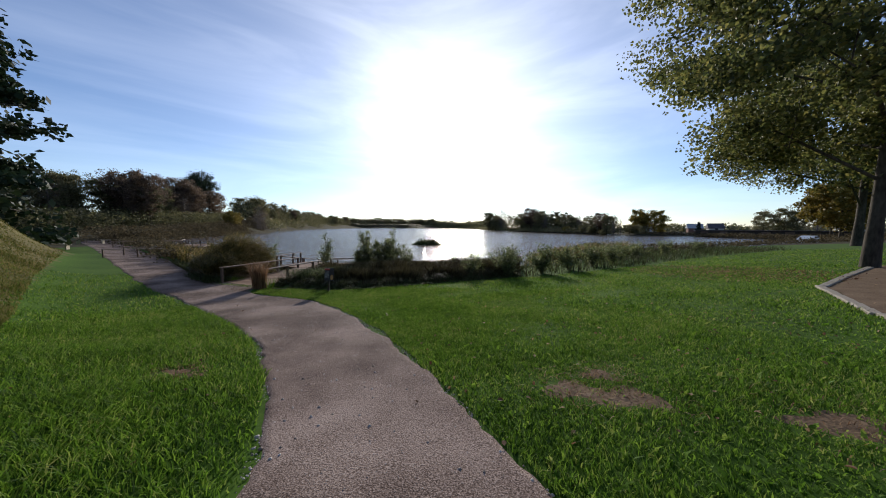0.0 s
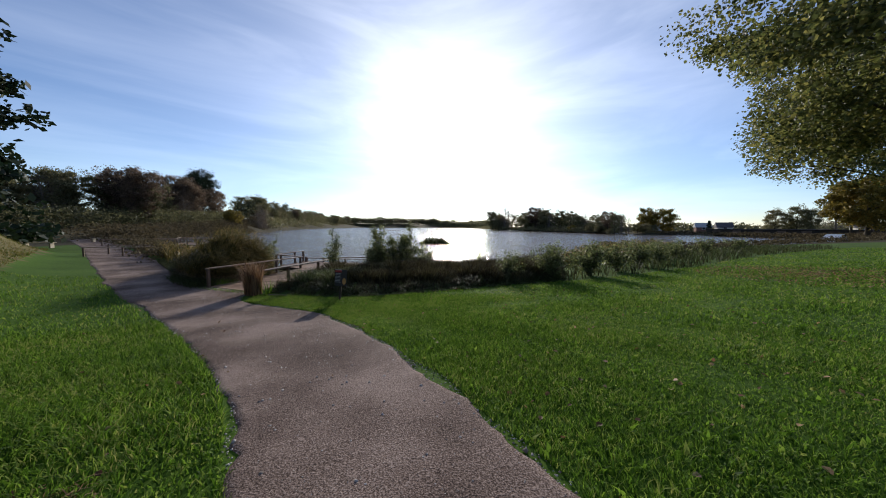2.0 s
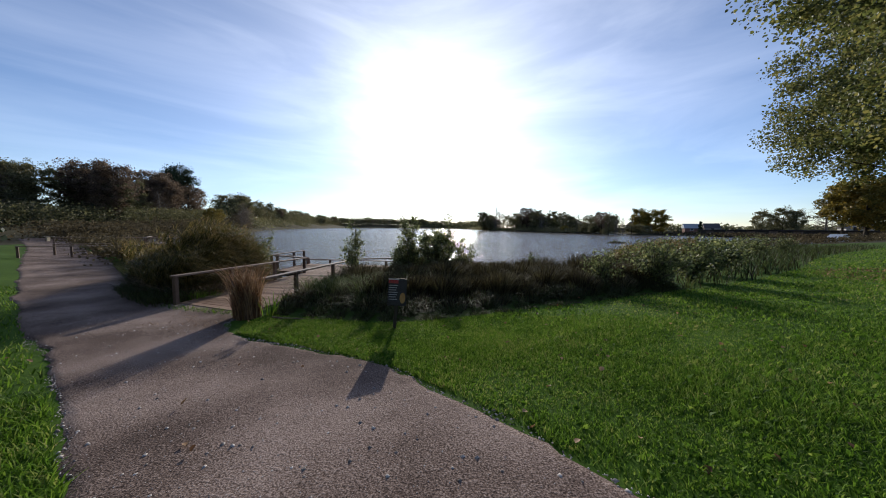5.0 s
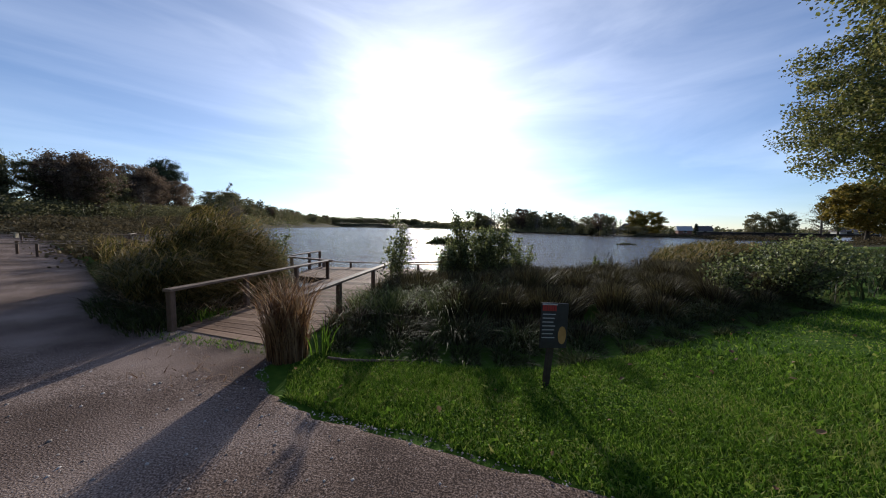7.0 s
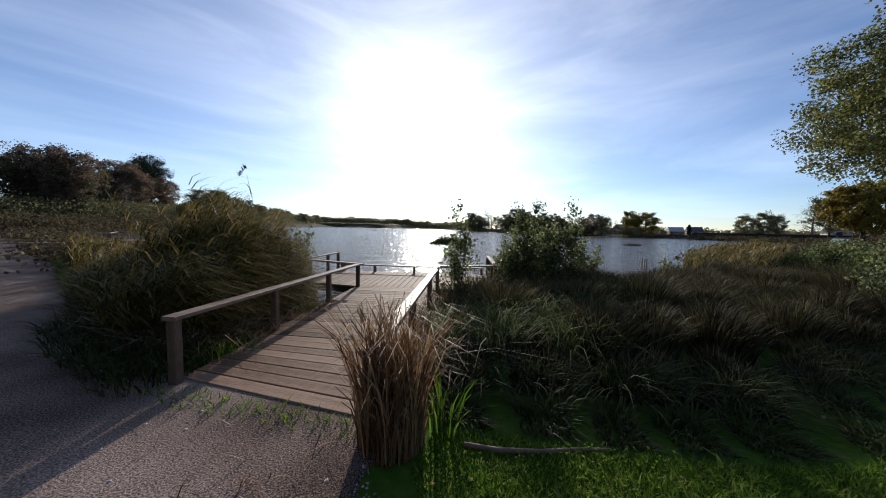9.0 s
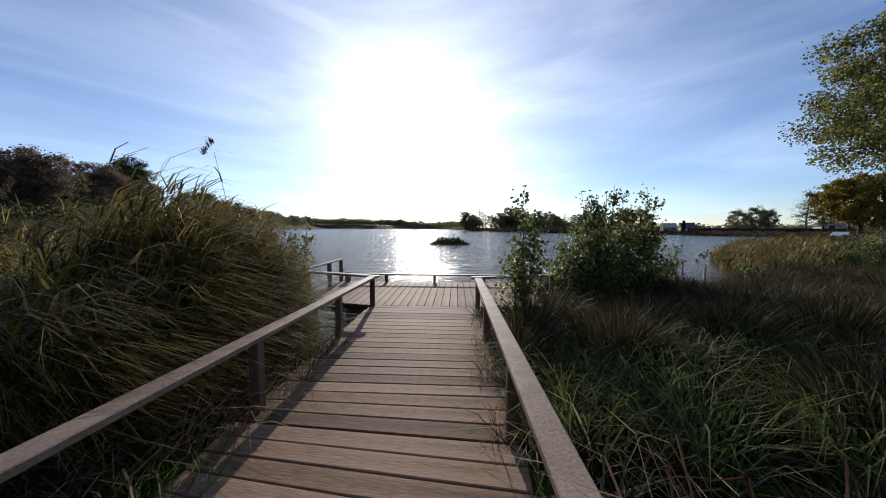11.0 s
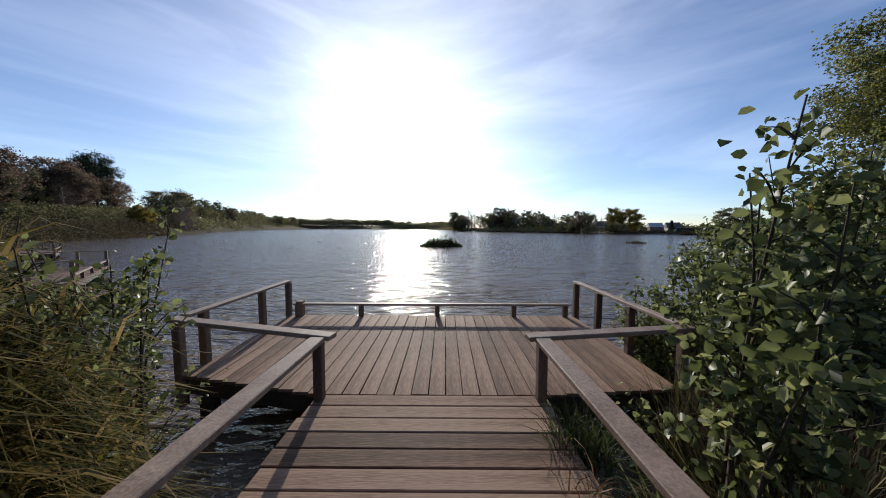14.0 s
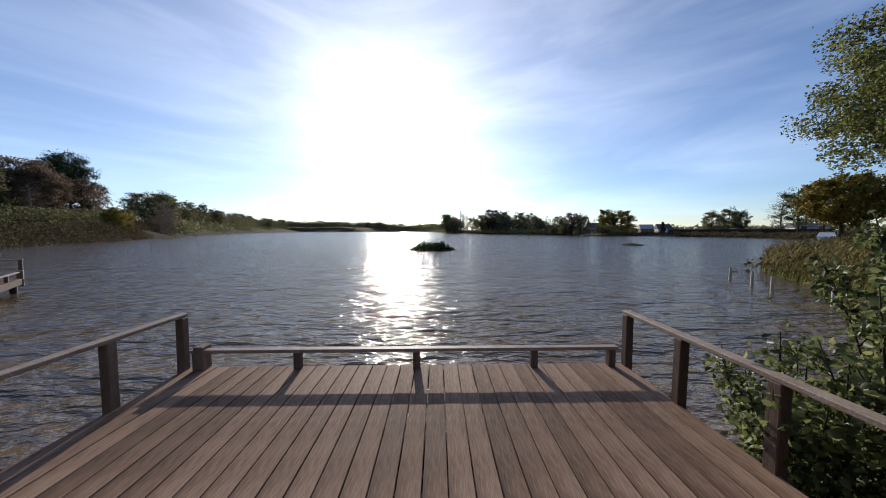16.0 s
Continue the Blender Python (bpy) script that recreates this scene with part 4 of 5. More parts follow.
# ---- trees ----
def tree(name, h, r, trunk_r, base, nleaf, leaf, leafmat, label, clumps=60, bark=None, limbs=9, conifer=False, category="tree", group="", flat=1.0, fine=False, small=False):
    t = thing(name, Matrix.Identity(4), label, category, group)
    lean = rng.normal(0, 0.02, 2)
    pts = [(lean[0] * h * u + 0.15 * math.sin(4 * u), lean[1] * h * u + 0.12 * math.cos(3 * u) - 0.12, h * 0.93 * u - 0.1) for u in np.linspace(0, 1, 9)]
    wood = [tube(pts, [trunk_r * (1.25 if i == 0 else 1) * (1 - 0.92 * i / 8) + 0.015 for i in range(9)], 9)]
    tips = []
    P = np.array(pts)
    for i in range(limbs):
        u = base / h + (0.93 - base / h) * (i + rng.uniform(0, 0.8)) / limbs
        o = np.array([np.interp(u, np.linspace(0, 1, 9), P[:, c]) for c in range(3)])
        a = i * 2.4 + rng.uniform(-0.4, 0.4)
        k = (u * h - base) / (h - base)
        reach = r * (1.15 * (1 - k) ** 0.8 + 0.05 if conifer else math.sqrt(max(0.05, 1 - (2 * k - 0.75) ** 2 * 0.75))) * rng.uniform(0.75, 1.05)
        rise = -0.18 * reach if conifer else reach * rng.uniform(0.15, 0.6)
        e = o + np.array([math.cos(a) * reach, math.sin(a) * reach, rise])
        mid = (o + e) / 2 + np.array([0, 0, 0.08 * reach])
        rad = trunk_r * 0.38 * (1 - 0.6 * u)
        wood.append(tube([o, mid, o + (e - o) * (0.72 if conifer else 0.58 if fine else 0.7)], [rad, rad * 0.6, rad * 0.12], 6))
        for _ in range(4):
            s = rng.uniform(0.35, 0.7 if fine else 0.95)
            b = o + (e - o) * s
            d = rng.normal(size=3) * reach * (0.15 if fine else 0.3)
            d[2] = abs(d[2]) * (0.2 if conifer else 0.9)
            wood.append(tube([b, b + d * 0.55 + (0, 0, 0.03), b + d], [rad * 0.4, rad * 0.25, rad * 0.06], 5))
            tips += [b, b + d * 0.5] if fine else [b, b + d, b + d * 0.5]
        tips += [mid] if fine else [e, mid]
    tips = np.array(tips)
    c = tips[rng.integers(0, len(tips), clumps)]
    if not conifer:
        d = rng.normal(size=(clumps, 3))
        d /= np.linalg.norm(d, axis=1, keepdims=True)
        shell = d * rng.uniform(0.45, 0.9, (clumps, 1)) * (r, r, (h - base) / 2 * flat) + (0, 0, (h + base) / 2)
        pick = rng.random(clumps) < (0.8 if fine else 0.55)
        c[pick] = shell[pick]
    cs = (rng.uniform(0.04, 0.078, clumps) if fine else rng.uniform(0.05, 0.13, clumps) if small else rng.uniform(0.09, 0.2, clumps)) * r * (0.8 if conifer else 1.0)
    k = rng.integers(0, clumps, nleaf)
    p = c[k] + np.clip(rng.normal(0, 1, (nleaf, 3)), -1.7, 1.7) * cs[k][:, None] * ((1, 1, 0.5) if conifer else (1, 1, 0.75))
    part_me("trunk", mesh_np("trunk", *joined(wood), bark or BARK, True), t)
    if nleaf:
        sz = leaf * rng.uniform(0.6, 1.3, nleaf)
        part_me("crown", mesh_np("crown", *(leaf_quads(p, sz) if fine else tufts(p, sz)), leafmat), t)
    return t


def put(ob, x, y, s=1.0, turn=None, sz=None):
    ob.matrix_basis = pose(x, y, float(height(x, y)) - 0.1, 0, 0, rng.uniform(0, 360) if turn is None else turn) @ Matrix.Diagonal((s, s, sz or s, 1))
    return ob


def again(ob, x, y, s=1.0, sz=None):
    turn = rng.uniform(0, 360)
    return copy_thing(ob, pose(x, y, float(height(x, y)) - 0.1, 0, 0, turn) @ Matrix.Diagonal((s / ob.scale[0], s / ob.scale[1], (sz or s) / ob.scale[2], 1)))


put(tree("plane_tree", 17, 9.4, 0.2, 2.9, 88000, 0.15, LEAF_A, "large leafy plane tree beside the earth path", 260, limbs=22, fine=True), 22.8, -2.0, turn=20)
put(tree("plane_tree", 22, 11.8, 0.3, 3.6, 90000, 0.21, LEAF_A, "large leafy plane tree at the lawn's edge", 290, limbs=20, fine=True), 41.6, 17.3, turn=210)
put(tree("lime_tree", 11, 6.0, 0.3, 1.5, 16000, 0.36, LEAF_Y, "yellowing lime tree behind the lawn", 260, fine=True), 67.0, 45.0)
spruce = put(tree("spruce_tree", 29, 5.2, 0.45, 2.0, 34000, 0.5, NEEDLE, "tall dark spruce on the grassy bank", 420, limbs=60, conifer=True), -28.2, -1.9)

broad = [tree("broadleaf_tree", 13, 4.6, 0.25, 1.0, 12000, 0.34, LEAF_D, "dull green broadleaf tree in the far wood", 230, group="far wood", small=True),
         tree("broadleaf_tree", 14, 4.2, 0.25, 1.8, 8500, 0.32, LEAF_D, "thinning broadleaf tree in the far wood", 190, group="far wood", small=True),
         tree("broadleaf_tree", 14, 4.6, 0.28, 3.0, 11500, 0.32, LEAF_B, "russet beech in the far wood", 230, limbs=18, group="far wood", small=True)]
bare = tree("bare_tree", 13, 3.6, 0.3, 1.5, 2200, 0.16, LEAF_B, "nearly bare tree with pale twigs", 260, PALE_BARK, 44, small=True, group="far wood")
pine = tree("pine_tree", 18, 4.6, 0.3, 7.0, 11000, 0.32, NEEDLE, "dark pine with a flat spreading crown", 90, limbs=18, group="far wood", flat=0.9)
put(broad[0], -62, 9)
put(broad[1], -66, 16)
put(broad[2], -82, 58)
put(bare, -74, 38, 0.75)
put(pine, -88, 70, 0.98)
for x, y, k in ((-84, 62, 0.92), (-87, 66, 0.85), (-83, 68, 0.8), (-86, 73, 0.75), (-80, 60, 0.85)):
    again(broad[2], x, y, k)
again(pine, -86, 66, 0.85)
again(pine, -92, 74, 0.8)
for i in range(34):
    u = i / 33
    x, y = -58 - 24 * u + rng.uniform(-6, 3), -6 + 60 * u + rng.uniform(-3, 3)
    again((broad[0], broad[1], bare, broad[0], broad[1])[i % 5], x, y, rng.uniform(0.62, 0.86))
for i in range(20):
    u = i / 19
    again((broad[2], broad[2], broad[1], broad[2], bare)[i % 5], -70 - 19 * u + rng.uniform(-7, 5), 36 + 32 * u + rng.uniform(-4, 4), rng.uniform(0.55, 0.95))
for x, y, s in ((-80, 86, 0.85), (-82, 90, 0.8), (-78, 84, 0.7), (-76, 80, 0.6), (-72, 42, 0.8)):
    again(bare, x, y, s)
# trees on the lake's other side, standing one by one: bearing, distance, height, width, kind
lime = tree("lime_tree", 12, 5.6, 0.3, 0.6, 14000, 0.42, LEAF_Y, "rounded yellow autumn tree on the far shore", 200, small=True)
put(lime, 66.5, 103, 0.9, sz=0.72)
again(lime, 61.5, 104, 0.6, 0.76)
KINDS = (broad[0], broad[1], broad[2], bare, lime)


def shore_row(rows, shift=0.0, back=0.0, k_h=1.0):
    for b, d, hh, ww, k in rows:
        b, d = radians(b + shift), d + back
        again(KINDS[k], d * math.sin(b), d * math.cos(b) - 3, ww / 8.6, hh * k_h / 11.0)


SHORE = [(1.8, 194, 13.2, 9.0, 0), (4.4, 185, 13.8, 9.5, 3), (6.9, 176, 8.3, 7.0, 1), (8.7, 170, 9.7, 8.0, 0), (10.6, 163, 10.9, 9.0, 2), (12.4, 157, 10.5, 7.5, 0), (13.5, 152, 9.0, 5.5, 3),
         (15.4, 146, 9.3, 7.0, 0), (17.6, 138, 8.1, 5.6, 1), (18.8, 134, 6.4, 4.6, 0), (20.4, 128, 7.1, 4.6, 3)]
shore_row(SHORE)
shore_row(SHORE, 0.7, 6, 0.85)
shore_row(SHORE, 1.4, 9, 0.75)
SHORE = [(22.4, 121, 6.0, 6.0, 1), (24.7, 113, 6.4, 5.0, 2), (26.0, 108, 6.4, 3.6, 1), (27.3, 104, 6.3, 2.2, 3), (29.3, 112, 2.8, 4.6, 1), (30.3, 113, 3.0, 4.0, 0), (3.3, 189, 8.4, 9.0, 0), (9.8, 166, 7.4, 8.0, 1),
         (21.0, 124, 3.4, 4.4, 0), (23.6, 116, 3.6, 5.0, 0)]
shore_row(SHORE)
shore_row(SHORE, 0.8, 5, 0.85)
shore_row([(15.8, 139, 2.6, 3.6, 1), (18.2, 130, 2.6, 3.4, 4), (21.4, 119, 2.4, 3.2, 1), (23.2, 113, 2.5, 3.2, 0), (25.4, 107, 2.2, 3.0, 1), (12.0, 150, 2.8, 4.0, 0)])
again(spruce, 77, 97, 0.17)
# trees along the wooded ridge, smaller towards its far end
ridge = ((-100, 106), (-130, 150), (-152, 212), (-186, 304), (-208, 402))
for i in range(54):
    u = (i + rng.uniform(0, 1)) / 54 * 4
    k = min(3, int(u))
    x = ridge[k][0] + (ridge[k + 1][0] - ridge[k][0]) * (u - k) + rng.uniform(-8, 3)
    y = ridge[k][1] + (ridge[k + 1][1] - ridge[k][1]) * (u - k) + rng.uniform(-5, 5)
    again((broad[0], broad[1], broad[0], bare, broad[2], broad[0])[i % 6], x, y, rng.uniform(0.7, 1.25), rng.uniform(0.5, 0.95))
# and low on the farthest shore
for i in range(36):
    u = i / 35
    x, y = -212 + 222 * u, 428 + 56 * math.sin(u * 2.6) - 60 * u ** 2
    again((broad[0], broad[1], bare, broad[0])[i % 4], x + rng.uniform(-4, 4), y + 4, rng.uniform(1.0, 1.9), rng.uniform(0.5, 1.0))
again(lime, -69, 62, 0.4)
again(lime, -71, 66, 0.36)
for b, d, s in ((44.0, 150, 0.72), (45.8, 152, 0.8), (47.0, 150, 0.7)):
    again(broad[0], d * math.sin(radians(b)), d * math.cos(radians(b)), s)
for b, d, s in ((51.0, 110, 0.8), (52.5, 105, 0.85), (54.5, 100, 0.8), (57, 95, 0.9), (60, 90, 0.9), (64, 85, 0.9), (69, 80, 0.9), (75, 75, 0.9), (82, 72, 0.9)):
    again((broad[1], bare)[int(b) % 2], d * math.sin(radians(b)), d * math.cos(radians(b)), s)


def woods(name, line, n, hlo, hhi, size, material, label, deep=6.0):
    """A belt of scrub or distant wood along a line, with an uneven top."""
    line = np.asarray(line, float)
    seg = np.hypot(*np.diff(line, axis=0).T)
    cum = np.concatenate([[0], np.cumsum(seg)])
    s = rng.uniform(0, cum[-1], n)
    x, y = np.interp(s, cum, line[:, 0]), np.interp(s, cum, line[:, 1])
    x, y = x + rng.normal(0, deep / 2, n), y + rng.normal(0, deep / 2, n)
    k = 0.5 + 0.25 * np.sin(s / size / 3.1) + 0.18 * np.sin(s / size / 1.3 + 1) + 0.12 * np.sin(s / size * 1.9)
    top = hlo + (hhi - hlo) * np.clip(k, 0, 1)
    z = height(x, y) + top * rng.uniform(0, 1, n) ** 0.7
    v, f = tufts(np.column_stack([x, y, z]), size * rng.uniform(0.5, 1.3, n))
    return tagged(new(name, mesh_np(name, v, f, material)), label, "trees", kind="stuff")


woods("scrub_belt", [(-34, 14), (-44, 19), (-52.5, 33.5), (-61.5, 53), (-80.5, 86.5), (-94, 101.5)], 40000, 0.8, 2.2, 0.28, SCRUB, "brown dried reed and scrub belt on the far bank", 4)
woods("hedge_belt", [(-50, -8), (-58, 6), (-66, 30), (-76, 56), (-90, 84)], 52000, 2.0, 4.0, 0.34, LEAF_D, "dark tangled hedge below the wood", 4)
woods("far_woods", [(-100, 104), (-128, 146), (-150, 210), (-184, 300), (-208, 400)], 60000, 3, 8.5, 0.9, LEAF_D, "wooded far shore fading along the lake", 9)
woods("far_woods", [(-215, 420), (-180, 470), (-120, 490), (-30, 440), (0, 400), (16, 340)], 34000, 4, 11, 1.5, LEAF_D, "low distant wood across the lake", 14)
woods("scrub_belt", [(-95, 102), (-128, 146), (-184, 302), (-209, 420)], 9000, 1.0, 4.0, 1.4, SCRUB, "brown scrub along the distant shore", 4)
woods("far_woods", [(-6, 335), (5, 242), (14, 182), (26, 159), (36, 134), (43, 115), (50, 99), (60, 95)], 24000, 0.5, 2.4, 0.55, LEAF_D, "low scrub along the opposite shore", 3)
woods("far_woods", [(60, 95), (69, 82), (73, 60), (69, 47), (82, 50), (110, 70)], 12000, 0.3, 1.0, 0.4, SCRUB, "low brown scrub along the near bank", 3)
woods("far_woods", [(40, 230), (66, 170), (100, 165), (160, 170), (220, 200), (300, 200)], 9000, 1.5, 5.0, 1.6, LEAF_D, "distant hedge behind the fields", 8)
woods("far_woods", [(-60, -20), (-30, -40), (0, -60), (40, -60), (70, -30), (80, 10)], 9000, 4, 9, 1.6, LEAF_D, "wood behind the park", 8)
woods("scrub_belt", [(-206, 420), (-120, 471), (-30, 421), (6, 332)], 9000, 0.6, 3.0, 1.3, LEAF_D, "dark scrub along the farthest shore", 3)
woods("scrub_belt", [(-8.6, -0.9), (-14, 2.2), (-22, 6.8), (-33, 12.5)], 12000, 0.35, 0.95, 0.16, SCRUB, "low brown dead weeds between the path and the lake", 1.3)
woods("reed_fringe", [(14.5, 9), (22, 13), (30, 19), (42, 27), (58, 33), (75, 39)], 7000, 0.3, 0.75, 0.22, SCRUB, "dried reed fringe along the water", 1.5)


# ---- islets, posts ----
def islet(x, y, r, h, n, label):
    t = thing("islet", pose(x, y, WATER_Z), label, "islet", "islets in the lake")
    bm = bmesh.new()
    bmesh.ops.create_icosphere(bm, subdivisions=3, radius=1)
    for v in bm.verts:
        k = 1 + 0.2 * noise.noise(v.co * 2 + Vector((x, y, 0)))
        v.co = Vector((v.co.x * r * k, v.co.y * r * 0.6 * k, v.co.z * 0.22 * k - 0.05))
    part("mound", bm, EARTH, t)
    a, q = rng.uniform(0, 6.283, n), np.sqrt(rng.uniform(0, 1, n))
    top = h * (1 - q ** 2) * (0.6 + 0.4 * np.sin(a * 4 + 5 * q) * np.cos(a * 2 + x))
    p = np.column_stack([np.cos(a) * q * r, np.sin(a) * q * r * 0.6, 0.04 + top * rng.uniform(0, 1, n)])
    pieces = [tufts(p, rng.uniform(0.12, 0.34, n) * min(2.0, r / 2))]
    part_me("foliage", mesh_np("foliage", *joined(pieces), SEDGE), t)


islet(-0.3, 24.6, 2.1, 1.15, 2200, "small dark islet of tangled plants in the lake")
islet(23.6, 32.0, 1.3, 0.45, 300, "low dark islet near the opposite bank")
islet(-28.0, 190.0, 6.0, 1.4, 300, "tiny dark distant islet in the lake")
islet(-38.0, 120.0, 1.0, 0.8, 60, "tiny marker clump on the water")
for x, y, hh in ((9.3, 3.6, 0.5), (9.7, 5.2, 0.5), (10.2, 6.2, 0.5), (10.9, 7.6, 0.45)):
    z = WATER_Z - 0.3
    ob = part_me("wooden_stake", mesh_np("wooden_stake", *tube([(0, 0, 0), (0.01, 0, hh * 0.6), (0.02, 0.01, hh + 0.3)], [0.045, 0.042, 0.036], 8), PALEWOOD, True), at=pose(x, y, z))
    tagged(ob, "pale wooden stake standing in the water", "stake", "bank stakes")


# ---- the sign ----
def sign(x, y):
    t = thing("warning_sign", pose(x, y, float(height(x, y)) - 0.02, 0, 0, 20), "dark notice sign with red heading on a leaning wooden post", "sign")
    t.scale = (0.8, 0.8, 0.95)
    part("post", box_bm(0.06, 0.06, 0.62, 0.004), BEAM, t, at=pose(0, 0, 0, 0, 6, 0))
    bz = 0.42
    part("panel", box_bm(0.34, 0.02, 0.42, 0.004), SIGN, t, at=pose(0.045, -0.045, bz, -4, 4, 0))
    base = pose(0.045, -0.045, bz, -4, 4, 0)

    def bar(name, px, pz, w, h, material):
        part(name, box_bm(w, 0.004, h, 0), material, t, at=base @ pose(px, -0.0125, pz))
    bar("heading_strip", -0.07, 0.4, 0.19, 0.012, SIGN_PALE)
    for i in range(6):
        bar("heading_letter", -0.15 + i * 0.03, 0.345, 0.022, 0.055, SIGN_RED)
    for i in range(7):
        bar("text_line", -0.075 - (i % 3) * 0.006, 0.31 - i * 0.036, 0.16 - (i % 3) * 0.012, 0.008, SIGN_PALE)
    bm = bmesh.new()
    bmesh.ops.create_cone(bm, cap_ends=True, segments=14, radius1=0.065, radius2=0.065, depth=0.004)
    part("picture", bm, SIGN_ORANGE, t, at=base @ pose(0.1, -0.0125, 0.12, 90, 0, 0) @ Matrix.Diagonal((0.8, 1.3, 1, 1)))


sign(SIGN_X, SIGN_Y)


# ---- bench, buildings, cars ----
def bench(x, y, turn):
    t = thing("bench", pose(x, y, float(height(x, y)), 0, 0, turn), "pale timber bench beside the path", "bench", "benches")
    for i in range(3):
        part("seat_plank", box_bm(1.8, 0.12, 0.04), PALEWOOD, t, at=pose(0, -0.13 + 0.13 * i, 0.42))
    for sx in (-0.7, 0.7):
        part("leg", box_bm(0.09, 0.36, 0.42), PALEWOOD, t, at=pose(sx, 0, 0))


bench(-27.5, 3.5, 30)
bench(-33.5, 11.0, 30)


def house(x, y, turn, w, d, h, roof_h, wall, roof, label, name="house"):
    t = thing(name, pose(x, y, float(height(x, y)) - 0.1, 0, 0, turn), label, "house", "houses")
    part("wall", box_bm(w, d, h, 0.02), wall, t)
    bm = bmesh.new()
    o = 0.4
    vs = [bm.verts.new(q) for q in ((-w / 2 - o, -d / 2 - o, h - 0.1), (w / 2 + o, -d / 2 - o, h - 0.1), (w / 2 + o, d / 2 + o, h - 0.1), (-w / 2 - o, d / 2 + o, h - 0.1),
                                    (-w / 2 - o, 0, h + roof_h), (w / 2 + o, 0, h + roof_h))]
    for f in ((0, 1, 5, 4), (2, 3, 4, 5), (1, 2, 5), (3, 0, 4), (3, 2, 1, 0)):
        bm.faces.new([vs[i] for i in f])
    part("roof", bm, roof, t)
    k = int(w // 3)
    for i in range(k):
        px = -w / 2 + (i + 0.5) * w / k
        wi = part("window", box_bm(1.2, 0.08, 1.2, 0.01), PLASTER, t, at=pose(px, -d / 2 - 0.03, 1.1))
        part("pane", box_bm(1.0, 0.03, 1.0, 0), GLASS, wi, at=pose(0, -0.04, 0.1))


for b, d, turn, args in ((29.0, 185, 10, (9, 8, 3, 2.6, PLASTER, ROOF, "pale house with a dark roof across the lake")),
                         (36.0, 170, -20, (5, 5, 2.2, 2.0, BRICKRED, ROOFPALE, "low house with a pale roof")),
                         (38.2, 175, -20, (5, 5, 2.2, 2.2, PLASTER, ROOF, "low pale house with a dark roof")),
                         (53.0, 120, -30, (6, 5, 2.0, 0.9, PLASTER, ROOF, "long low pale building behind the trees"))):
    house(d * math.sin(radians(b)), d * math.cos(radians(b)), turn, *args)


def shed(x, y, turn, w):
    t = thing("boat_shed", pose(x, y, float(height(x, y)) - 0.05, 0, 0, turn), "long dark flat-roofed timber shed on the bank", "shed", "dark sheds")
    part("wall", box_bm(w, 3.0, 1.5, 0.02), BEAM, t)
    part("roof", box_bm(w + 0.6, 3.6, 0.15, 0.02), ROOF, t, at=pose(0, 0, 1.5))
    for i in range(int(w // 4)):
        part("door", box_bm(1.6, 0.06, 1.2, 0.01), POST, t, at=pose(-w / 2 + 2 + i * 4, -1.52, 0.05))


shed(80, 74, -40, 30)


def car(x, y, turn):
    t = thing("parked_car", pose(x, y, float(height(x, y)) + 0.02, 0, 0, turn), "white parked car beyond the lawn", "car")
    prof = [(-2.1, 0.35), (-2.15, 0.75), (-1.9, 0.95), (-1.3, 1.05), (-0.6, 1.45), (0.7, 1.47), (1.5, 1.0), (2.05, 0.85), (2.15, 0.4)]
    bm = bmesh.new()
    rows = []
    for sy in (-0.85, 0.85):
        rows.append([bm.verts.new((px, sy * (0.82 if pz > 1.2 else 1), pz)) for px, pz in prof])
    n = len(prof)
    for i in range(n):
        bm.faces.new((rows[0][i], rows[0][(i + 1) % n], rows[1][(i + 1) % n], rows[1][i]))
    bm.faces.new(rows[0][::-1])
    bm.faces.new(rows[1])
    part("body", bm, PAINTWHITE, t)
    for sy in (-0.8, 0.8):
        part("side_window", box_bm(1.7, 0.03, 0.32, 0.01), GLASS, t, at=pose(0.1, sy * 0.98, 1.04, 0, 0, 0))
        for px in (-1.35, 1.35):
            bm = bmesh.new()
            bmesh.ops.create_cone(bm, cap_ends=True, segments=18, radius1=0.33, radius2=0.33, depth=0.2)
            part("wheel", bm, RUBBER, t, at=pose(px, sy * 1.02, 0.33, 90, 0, 0))


car(58, 40, 35)

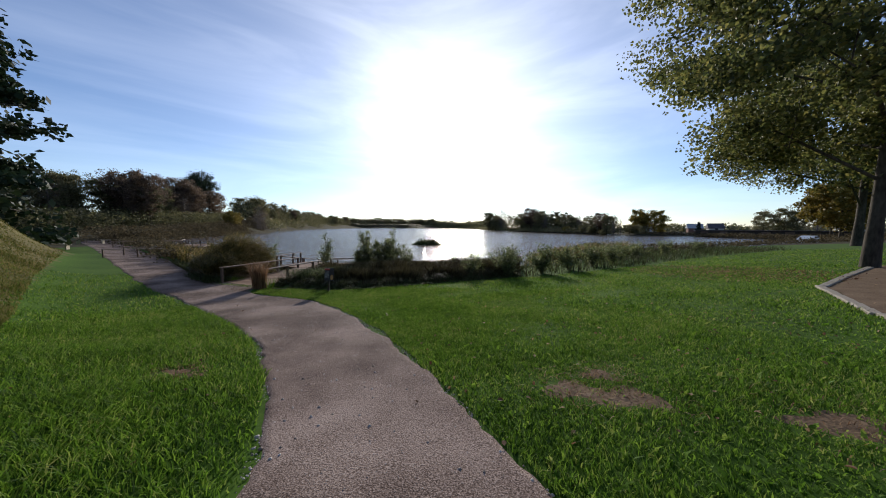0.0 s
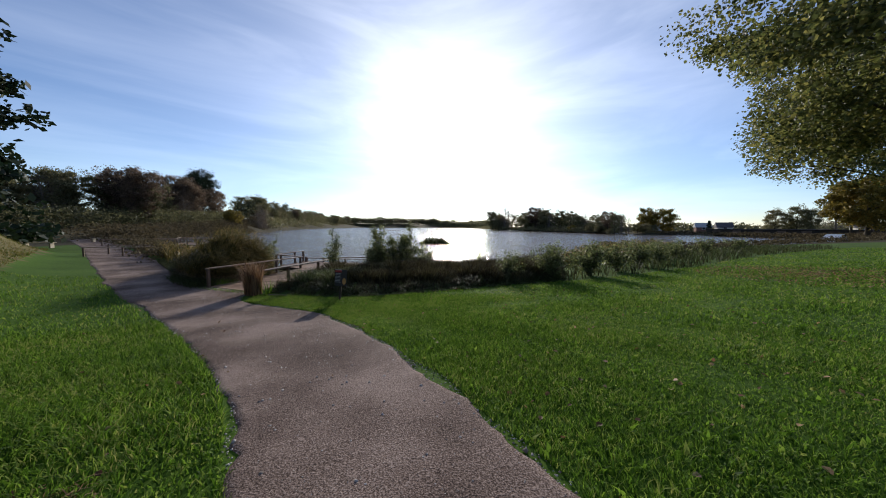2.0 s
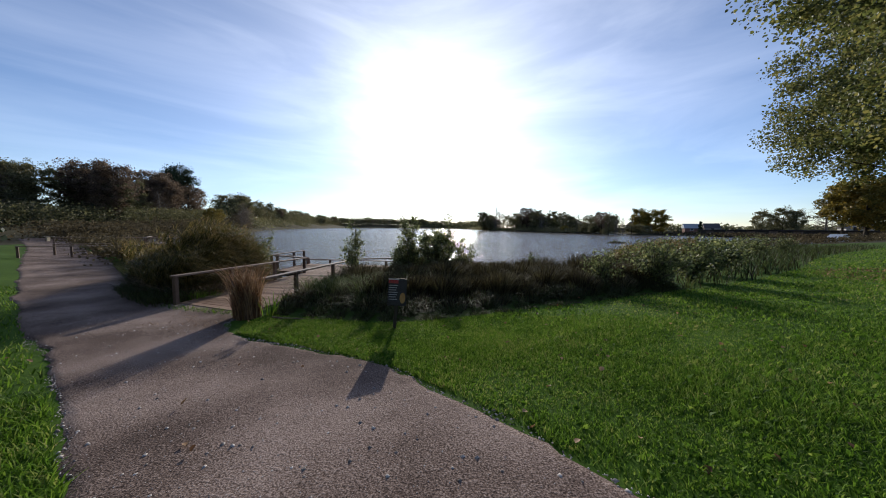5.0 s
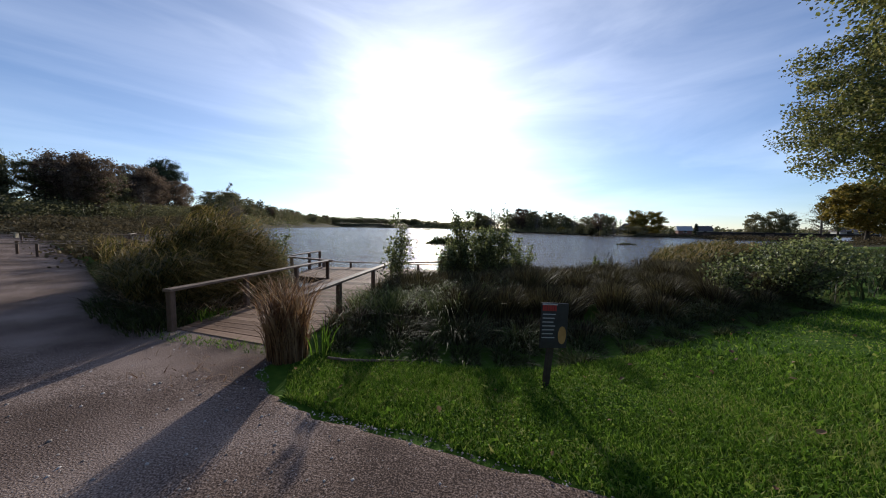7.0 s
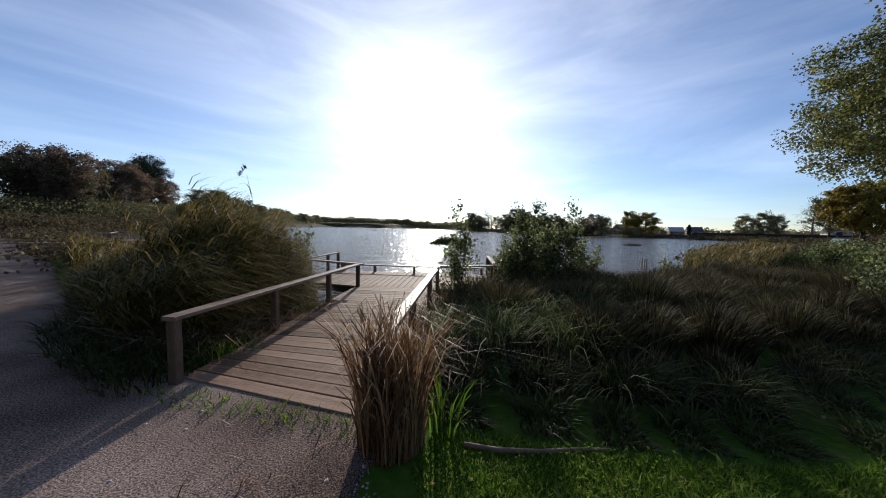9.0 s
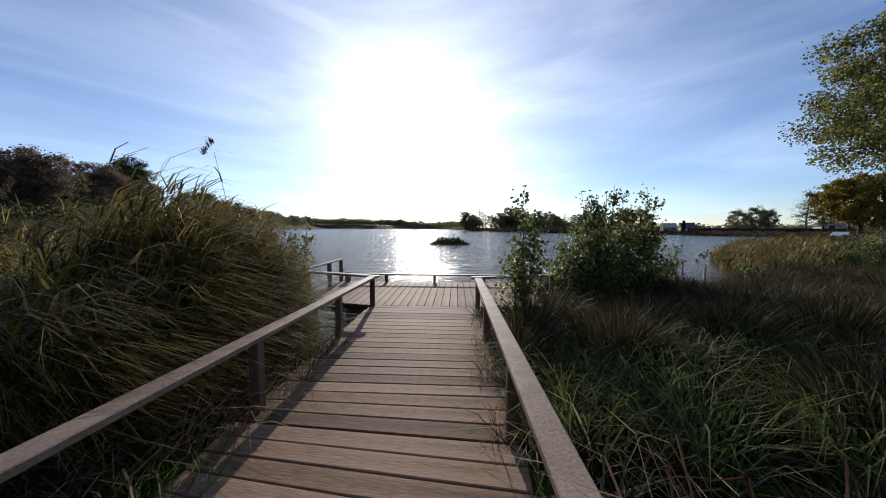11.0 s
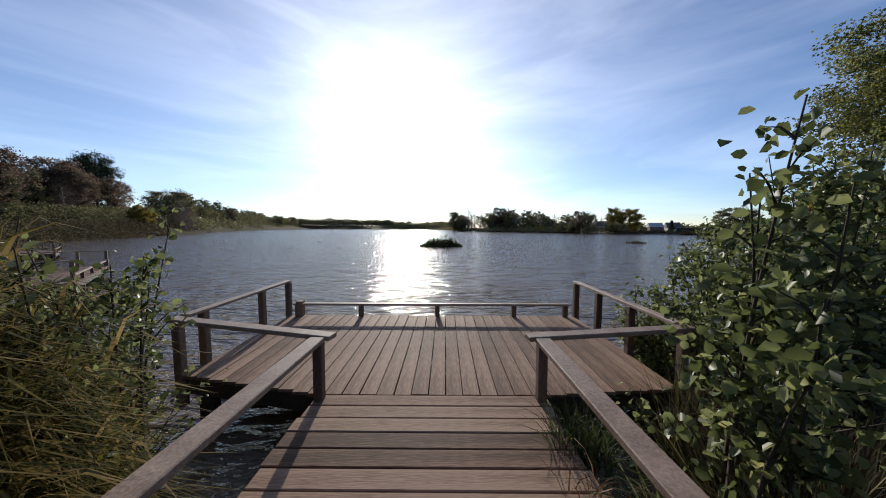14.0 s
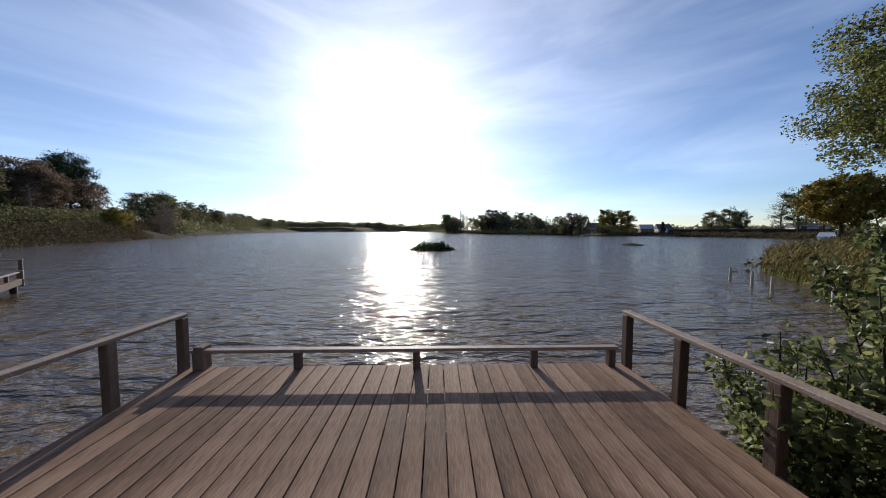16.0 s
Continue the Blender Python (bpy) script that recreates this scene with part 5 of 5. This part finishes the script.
# ---- kerb, pebbles, fallen leaves ----
me = None
edge = np.array(DIRT[0:5], float)
cum = np.concatenate([[0], np.cumsum(np.hypot(*np.diff(edge, axis=0).T))])
kerb = thing("kerb", Matrix.Identity(4), "pale stone edging along the earth path", "kerb", kind="structure")
for s in np.arange(0.2, cum[-1], 0.52):
    x, y = np.interp(s, cum, edge[:, 0]), np.interp(s, cum, edge[:, 1])
    k = min(len(edge) - 2, int(np.searchsorted(cum, s)) - 1)
    d = edge[k + 1] - edge[k]
    at = pose(x, y, float(height(x, y)) - 0.05, 0, 0, math.degrees(math.atan2(d[1], d[0])) + rng.uniform(-3, 3))
    if me is None:
        me = part("stone", box_bm(0.5, 0.16, 0.1, 0.015), STONE, kerb, at=at).data
    else:
        part_me("stone", me, kerb, at=at)

q = np.concatenate([disc(7.5, -13, 3.2, 34000), disc(3.6, -9.8, 2.8, 34000), disc(0.6, -7.8, 1.6, 9000)])
q = q[on_path(q[:, 0], q[:, 1])]
n = len(q)
c = grounded(q, 0.014)
oct_ = np.array([(1, 0, 0), (0, 1, 0), (-1, 0, 0), (0, -1, 0), (0, 0, 0.8), (0, 0, -0.6)])
s = rng.uniform(0.003, 0.011, n) * np.where(rng.random(n) < 0.03, 2.2, 1)
v = (c[:, None] + oct_[None] * s[:, None, None] * rng.uniform(0.6, 1.3, (n, 6, 1))).reshape(-1, 3)
fo = np.array([(0, 1, 4), (1, 2, 4), (2, 3, 4), (3, 0, 4), (1, 0, 5), (2, 1, 5), (3, 2, 5), (0, 3, 5)])
f = (np.arange(n)[:, None, None] * 6 + fo[None]).reshape(-1, 3)
tagged(new("path_pebbles", mesh_np("path_pebbles", v, f, PEBBLE)), "loose pebbles strewn on the gravel path", "pebbles", kind="stuff")
q = np.concatenate([disc(10.5, -11.5, 3.5, 260), disc(7, -9, 4, 160), disc(3, -8, 3, 60), disc(5, -13, 3, 80), disc(18, -5, 5, 300), disc(17.3, -3.0, 2.6, 2600)])
q = q[~on_path(q[:, 0], q[:, 1]) | (rng.random(len(q)) < 0.12)]
n = len(q)
v, f = leaf_quads(grounded(q, 0.035), rng.uniform(0.03, 0.06, n), up=6)
tagged(new("fallen_leaves", mesh_np("fallen_leaves", v, f, DRY)), "scattered dry fallen leaves on the grass", "leaves", kind="stuff")
